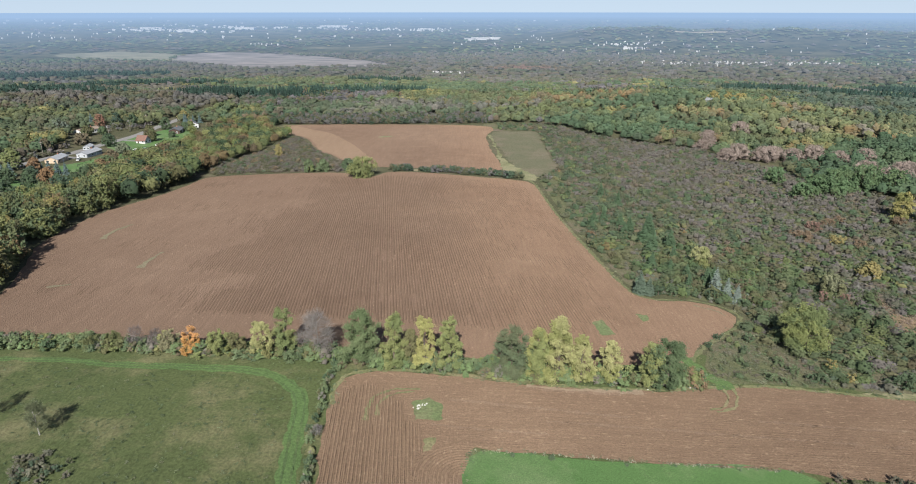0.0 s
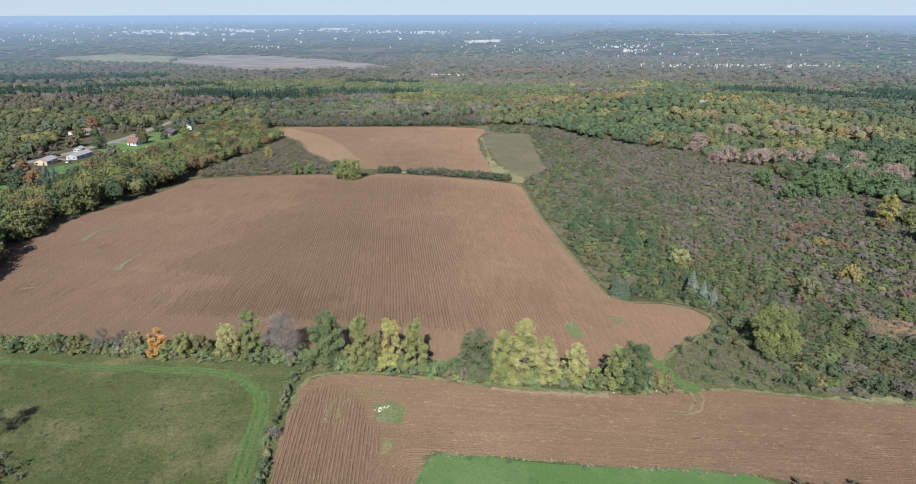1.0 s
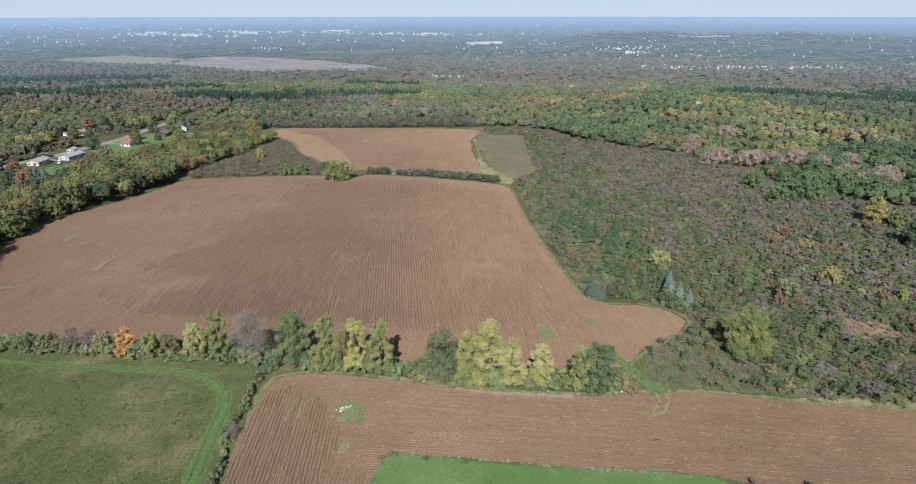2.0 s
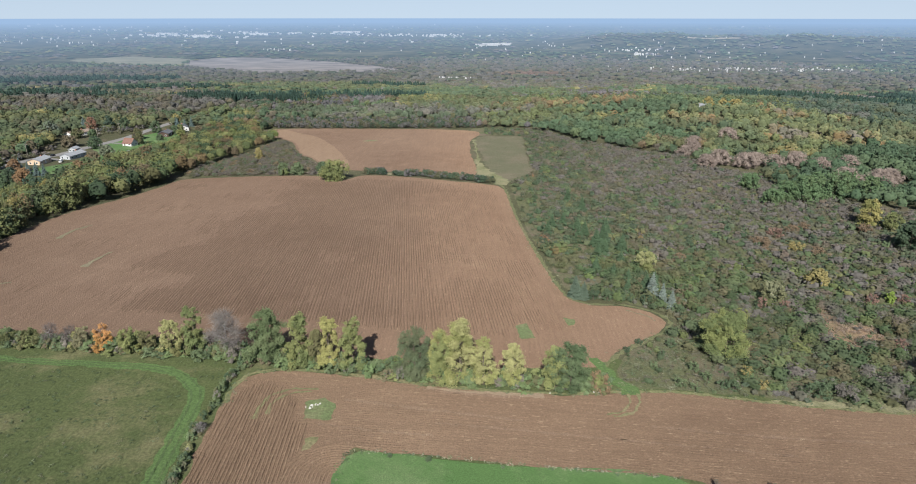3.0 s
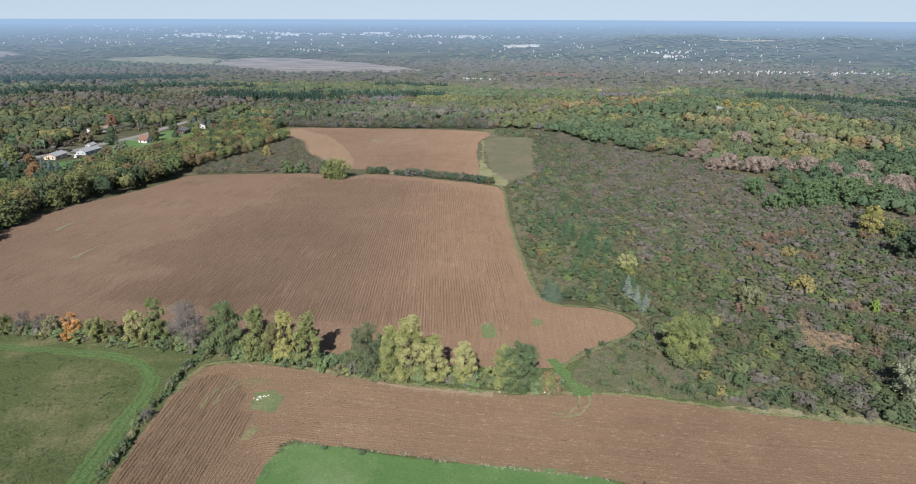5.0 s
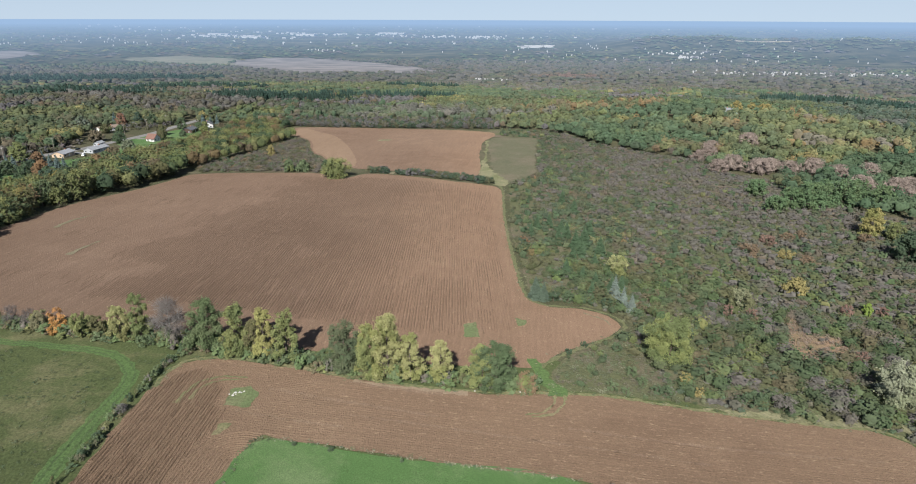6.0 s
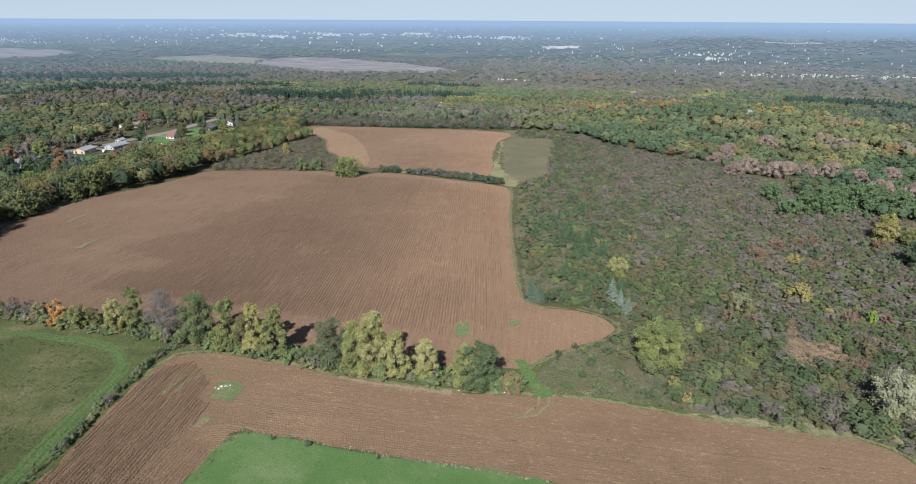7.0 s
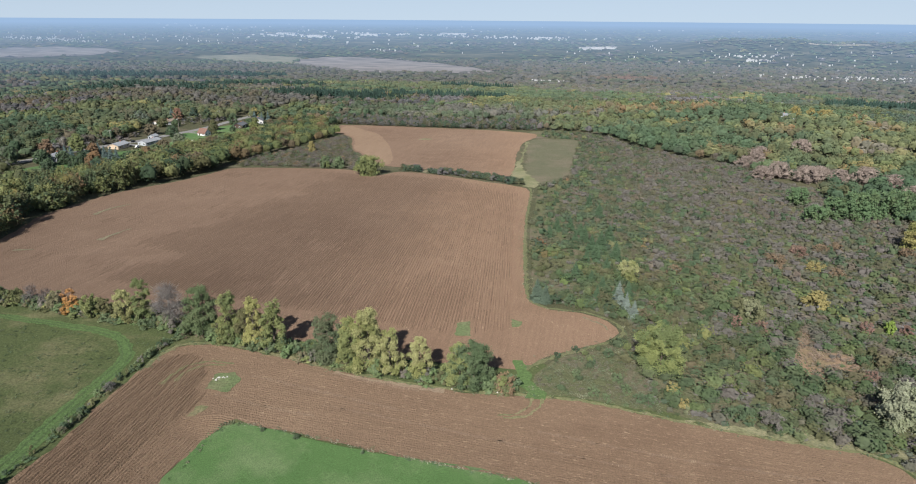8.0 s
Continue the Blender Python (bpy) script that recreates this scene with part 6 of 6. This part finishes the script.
pile = new("stone_pile")
pz = float(ground_z(-8.6, 128.4))
pile.matrix_basis = pose(-8.6, 128.4, pz + 0.16)
rng = np.random.default_rng(70)
for i in range(10):
    st = part("stone", stone(500 + i, rng.uniform(0.16, 0.4)), STONE_WHITE, pile)
    f = rng.uniform(-1, 1)
    st.location = (f * 1.2 + rng.normal(0, 0.4), f * 0.8 + rng.normal(0, 0.5), rng.uniform(0.0, 0.15))
tagged(pile, "heap of white limestone rocks on a green patch", "stone pile")


for i, (x, y, r) in enumerate([(60.2, 141.9, 0.35), (58.9, 142.0, 0.28), (47.6, 140.0, 0.3), (62.4, 142.1, 0.25)]):
    rock = part("rock", stone(530 + i, r), STONE_WHITE)
    rock.location = (x, y, float(ground_z(x, y)) + 0.12)
    tagged(rock, "small pale limestone rock at the hedge's foot", "rock", "hedge rocks")
slab = part("rock", stone(540, 0.45), STONE_WHITE)
slab.matrix_basis = pose(-42.0, 148.6, float(ground_z(-42, 148.6)) + 0.25, 30, 0, 20) @ Matrix.Diagonal((1.3, 0.8, 0.7, 1))
tagged(slab, "pale pinkish rock under a leafless tree", "rock")
v, f = tube([(0, 0, -0.1), (0.5, 0.1, 1.1), (1.5, 0.2, 1.6), (2.6, 0.2, 1.3), (3.3, 0.1, 0.2)], [0.09, 0.08, 0.07, 0.06, 0.04], 6)
branch = part("fallen_branch", np_mesh("fallen_branch", v, f, BARK_PALE, smooth=True), None)
branch.location = (-41.6, 149.0, float(ground_z(-41.6, 149.0)))
tagged(branch, "arched pale fallen branch in long grass", "branch")
broadleaf("bush", -30.1, 110.2, 1.5, 1.6, (0.17, 0.175, 0.075), "small yellow-green bush beside a ditch", 463, 260, 0.13, 0.02, category="bush")
bare_tree("bare_shrub", -30.0, 116.2, 2.6, 3.0, (0.17, 0.155, 0.15), "low leafless grey shrub beside a ditch", 464, 500, category="shrub")


def make_small_growth():
    rng = np.random.default_rng(36)
    T = [template(np.random.default_rng(s), "leaf", 22, 0.15, 4, 0) for s in range(120, 126)]
    U = [template(np.random.default_rng(s), "leaf", 80, 0.085, 6, 2) for s in range(126, 130)]
    x, y = jitter_grid(rng, -125, -33, 84, 150, 1.5)
    keep = (rng.random(len(x)) < 0.4 + 0.3 * wave(x, y, 14, 30)) & in_view(x, y) & (np.hypot(x + 33, y - 128) > 4)
    lane = resample(LANE, 2, False)
    keep &= np.array([np.min(np.hypot(lane[:, 0] - a, lane[:, 1] - b)) > 3.2 for a, b in zip(x, y)])
    x, y = x[keep], y[keep]
    n = len(x)
    scatter("meadow_tufts", T, x, y, rng.uniform(0.1, 0.35, n), rng.uniform(0.4, 1.2, n), palette(rng, n, [(0.06, 0.082, 0.034), (0.085, 0.10, 0.042), (0.10, 0.10, 0.05), (0.048, 0.066, 0.028)], [5, 4, 1, 3]), LEAVES,
            "uneven tufts of wild grass in a meadow", "grass", 31)
    # dry reeds on the rust-coloured patch
    x, y = jitter_grid(rng, 136, 166, 172, 216, 1.1)
    ok = inside(REEDY, x, y) & (rng.random(len(x)) < 0.5)
    x, y = x[ok], y[ok]
    n = len(x)
    scatter("dry_reeds", T, x, y, rng.uniform(0.5, 1.3, n), rng.uniform(0.8, 1.5, n), palette(rng, n, [(0.19, 0.135, 0.09), (0.205, 0.148, 0.10), (0.175, 0.128, 0.085)], [5, 4, 3]), LEAVES,
            "tall rust-coloured dry reeds among shrubs", "reeds", 37)
    # rough grass between the crossing and the shrubs
    x, y = jitter_grid(rng, 64, 100, 144, 192, 1.1)
    ok = inside(SCRUB, x, y) & (rng.random(len(x)) < 0.6)
    x, y = x[ok], y[ok]
    n = len(x)
    scatter("rough_grass", T, x, y, rng.uniform(0.25, 0.9, n), rng.uniform(0.8, 1.8, n), palette(rng, n, [(0.11, 0.094, 0.06), (0.096, 0.1, 0.05), (0.074, 0.1, 0.04), (0.13, 0.125, 0.068)], [3, 4, 5, 2], wave(x, y, 9, 46) + rng.normal(0, 0.5, n)), LEAVES,
            "rough brown and green grass beside a crossing", "grass", 38)
    # weeds along the field margins
    pts = []
    for line, k, s in ((EAST_EDGE, 260, 1.3), (NORTH_EDGE, 300, 0.8), ([(2, 60), (2.2, 111), (3, 112.2), (15, 112.4), (34, 111), (71, 109.8)], 150, 0.35), ([(-160, 215), (-174, 250), (-177, 300), (-166, 345), (-159, 392)], 90, 1.2)):
        p = resample(line, 1.0, False)
        i = rng.integers(0, len(p), k)
        pts.append(p[i] + rng.normal(0, s, (k, 2)))
    p = np.concatenate(pts)
    n = len(p)
    scatter("margin_weeds", T, p[:, 0], p[:, 1], rng.uniform(0.15, 0.5, n), rng.uniform(0.4, 1.1, n), palette(rng, n, [(0.08, 0.105, 0.04), (0.14, 0.135, 0.07), (0.17, 0.15, 0.085), GREEN], [4, 3, 1, 3]), LEAVES,
            "weeds and dry grass along field margins", "weeds", 32)
    # pale dry stalks along the lawn's upper edge
    x = rng.uniform(3, 70, 110)
    y = np.interp(x, [3, 15, 34, 71], [112.2, 112.3, 110.9, 109.7]) + rng.normal(0, 0.22, 110)
    scatter("dry_stalks", T, x, y, rng.uniform(0.2, 0.55, 110), rng.uniform(0.25, 0.6, 110), palette(rng, 110, [(0.3, 0.28, 0.18), (0.22, 0.2, 0.11), (0.1, 0.12, 0.05)], [4, 3, 3]), LEAVES,
            "pale dry stalks along the edge of a lawn", "weeds", 39)
    # brush at the corner of the lawn and beside the meadow trees
    x, y = rng.uniform(73, 110, 70), rng.uniform(98, 107.6, 70)
    scatter("brush", U, x, y, rng.uniform(0.8, 2.0, 70), rng.uniform(1.5, 3, 70), palette(rng, 70, [GREEN_DARK, OLIVE_LEAF, BROWN, GREEN], [4, 3, 3, 2]), LEAVES, "dark brush beside the lawn", "brush", 33)
    x, y = rng.normal(-83, 3.4, 46), rng.normal(104, 2.2, 46)
    scatter("brush", U, x, y, rng.uniform(0.6, 1.6, 46), rng.uniform(1.2, 2.6, 46), palette(rng, 46, [(0.10, 0.09, 0.058), OLIVE_LEAF, GREEN, (0.13, 0.12, 0.075)], [4, 4, 3, 2]), LEAVES, "brown-leaved brush in the meadow", "brush", 34)


make_small_growth()


def make_roadside():
    rng = np.random.default_rng(38)
    T = [template(np.random.default_rng(s), "leaf", 60, 0.10, 6, 2) for s in range(150, 155)]
    x, y = rng.uniform(-322, -288, 300), rng.uniform(380, 640, 300)
    ok = (y < 486) | (y > 566) | (x < -324)
    x, y = x[ok], y[ok]
    x = x - np.maximum(0, 7 + x - np.interp(y, [q[1] for q in ROAD], [q[0] for q in ROAD]))
    n = len(x)
    scatter("roadside_shrubs", T, x, y, rng.uniform(2, 5, n), rng.uniform(3.5, 6.5, n), palette(rng, n, [BROWN, GREY, PINK_GREY, OLIVE_LEAF, GREEN], [4, 6, 3, 5, 2]), LEAVES, "brown and olive shrubs beside a road", "shrubs", 35)
    x, y = rng.uniform(-232, -208, 110), rng.uniform(380, 520, 110)
    n = len(x)
    scatter("garden_shrubs", T, x, y, rng.uniform(2, 4.2, n), rng.uniform(4, 7, n), palette(rng, n, [GREEN, GREEN_MID, OLIVE_LEAF, BROWN, YELLOW_GREEN], [4, 4, 4, 2, 2]), LEAVES, "mixed green and brown bushes behind gardens", "shrubs", 36)


make_roadside()
bare_tree("bare_tree", -89.0, 115.6, 8.0, 5.0, (0.125, 0.14, 0.08), "thin half-bare pale tree standing in the meadow", 160, 1500)
bare_tree("bare_tree", -103.5, 122.0, 7.5, 5.0, (0.125, 0.14, 0.08), "thin half-bare pale tree at the meadow's side", 161, 900)
for i, (x, y, h, w) in enumerate([(19.4, 110.6, 1.0, 1.5), (11.3, 111.2, 0.8, 1.2), (34.7, 109.4, 0.7, 0.9)]):
    broadleaf("bush", x, y, h, w, GREEN, "small dark bush at the edge of a lawn", 460 + i, 120, 0.13, 0.02, category="bush")
ROSY = (0.15, 0.092, 0.07)
for i, (x, y, h, w, c) in enumerate([(89, 157.5, 2.6, 3.4, GREEN_MID), (82.6, 148.6, 2.0, 3.4, GREEN_MID), (96.2, 148.0, 2.8, 3.6, GREEN), (77.6, 172.6, 1.8, 2.2, GREEN_DARK), (60.3, 143.6, 4.2, 6.2, (0.15, 0.1, 0.056)), (118, 147.5, 3.8, 6.4, GREEN), (125, 147, 4.0, 6.0, GREY),
                                     (129.6, 209.5, 3.8, 4, ROSY), (137.1, 208.7, 3.4, 3.8, ROSY), (160, 180.8, 3.2, 4, ROSY), (171.4, 215.6, 4.5, 5, ROSY), (184.5, 217.7, 4.0, 4, ROSY), (78.0, 157.3, 1.7, 2.6, GREEN_MID), (87, 172, 2.4, 3.4, GREEN), (82.3, 164.7, 1.9, 2.8, GREEN), (94.2, 149.1, 2.4, 3.2, GREEN), (91.2, 152.6, 2.2, 2.8, GREEN_MID), (72.7, 166.6, 1.6, 2.2, GREEN_DARK), (86, 147.1, 1.6, 2.6, GREEN_MID), (105, 150, 2.5, 3, YELLOW), (103, 156, 3.2, 4.5, YELLOW), (160.8, 283.8, 4.5, 9, RUST), (174.5, 301.8, 4.2, 8, ROSY), (186.3, 309.1, 3.8, 7, RUST), (194, 313, 3.8, 7, RUST), (115.2, 258.3, 3.4, 6, RUST), (105.5, 218.5, 3.2, 7, BROWN), (99, 204.3, 3, 6, BROWN), (182, 275, 3.4, 7, RUST), (175.7, 281.7, 3.2, 8, YELLOW), (223, 311.6, 4, 7, RUST), (65, 210, 3.4, 5, GREEN), (70, 206.5, 3.2, 4.6, GREEN_DARK), (75, 207.5, 3.4, 5, GREEN),
                                     (82, 207.5, 3.6, 5, GREEN), (88, 206, 3.4, 5, GREEN_DARK), (97, 199, 3.2, 4.6, GREEN)]):
    broadleaf("shrub", x, y, h, w, c, "rounded rust-brown shrub among green ones" if c in (RUST, BROWN, ROSY, (0.15, 0.1, 0.056)) else "low yellowing shrub beside grey ones" if c is YELLOW else "rounded grey leafless shrub near the field" if c is GREY else "rounded green shrub near the field's edge", 470 + i, int(220 + 26 * h * w), 0.16 + 0.012 * w, 0.02, category="shrub", pointed=0.0)


TIP = [[(78 + 0.9 * k + 2.0 * math.sin(radians(a)), 199.5 - 0.75 * k + 2.2 * math.cos(radians(a))) for a in range(20, 120, 12)] for k in range(12)]
ridge_lines(field_main, TIP, 0.3, 0.14, SOIL, 15)
for q in ([(79.5, 198.6), (81.6, 197.2), (83.2, 195.2)], [(83.5, 196.4), (86, 194), (87.4, 190.8)]):
    ribbon("grass_streak", q, 0.7, 0.2, GRASS_STREAK, "thin pale grass in furrows at the field's tip", 0.25, 1.0)


# ---- the far town ----
def make_town():
    rng = np.random.default_rng(37)
    spots = []
    for cx, cy, sx, sy, k, size in ((-1340, 3170, 130, 50, 30, 26), (-840, 3420, 260, 30, 34, 20), (-200, 3390, 200, 40, 46, 12), (660, 2590, 80, 20, 10, 22), (850, 1925, 170, 30, 46, 13), (655, 2490, 40, 14, 12, 20), (-20, 1640, 26, 6, 6, 14),
                                    (-1850, 2740, 300, 100, 22, 14), (-2150, 2470, 110, 45, 50, 12), (300, 2780, 300, 160, 18, 11), (900, 2350, 400, 180, 24, 11), (-720, 2620, 50, 20, 4, 20), (1400, 2500, 300, 250, 16, 12),
                                    (-1000, 2950, 400, 120, 14, 13), (0, 3900, 900, 100, 14, 18), (-1800, 3500, 500, 100, 24, 18)):
        for _ in range(int(k * (2.6 if cy < 2900 else 1.5))):
            spots.append((rng.normal(cx, sx), rng.normal(cy, sy), size * rng.uniform(0.16, 0.42) * (0.34 if cy < 2900 else 0.75)))
    V, F, M, base = [], [], [], 0
    for x, y, s in spots:
        w, d, h, r = s * 0.9, s * rng.uniform(1.0, 1.8), rng.uniform(1.2, 2.4), rng.uniform(0.8, 1.4)
        a = rng.uniform(0, 3.14)
        z = float(ground_z(x, y)) + (5.0 if y < 2100 else 3.0)
        p = np.array([(-w, -d, -8), (w, -d, -8), (w, d, -8), (-w, d, -8), (-w, -d, h), (w, -d, h), (w, d, h), (-w, d, h), (0, -d, h + r), (0, d, h + r)], float)
        q = np.column_stack([p[:, 0] * math.cos(a) - p[:, 1] * math.sin(a) + x, p[:, 0] * math.sin(a) + p[:, 1] * math.cos(a) + y, p[:, 2] + z])
        V.append(q)
        F += [[base + i for i in f] for f in ((0, 1, 5, 4), (1, 2, 6, 5), (2, 3, 7, 6), (3, 0, 4, 7), (4, 5, 8, 8), (6, 7, 9, 9), (5, 6, 9, 8), (7, 4, 8, 9))]
        M += [0] * 6 + [1] * 2
        base += 10
    V = np.concatenate(V)
    me = bpy.data.meshes.new("distant_town")
    me.from_pydata(V.tolist(), [], [f if f[2] != f[3] else f[:3] for f in F])
    me.materials.append(FAR_WHITE)
    me.materials.append(FAR_ROOF)
    me.polygons.foreach_set("material_index", M)
    tagged(new("distant_town", me), "scattered white and grey buildings of a far town", "town", kind="stuff")


make_town()
for i, (x, y, w, d, turn) in enumerate([(95, 2890, 22, 80, 88), (50, 2860, 18, 46, 84), (160, 2905, 18, 46, 92), (-1240, 3120, 40, 120, 80), (-1450, 3230, 40, 100, 95), (-1050, 3330, 40, 120, 85), (-640, 3520, 50, 140, 90)]):
    z = float(ground_z(x, y))
    wh = new("warehouse")
    wh.matrix_basis = pose(x, y, z, 0, 0, turn)
    part("wall", boxed(-w / 2, w / 2, -d / 2, d / 2, -5, 7), FAR_WHITE, wh)
    part("roof", gable_roof(w, d, 7.05, 2.0, 0.6, 0.4), FAR_ROOF, wh)
    tagged(wh, "long white warehouse in a far town", "warehouse", "warehouses")
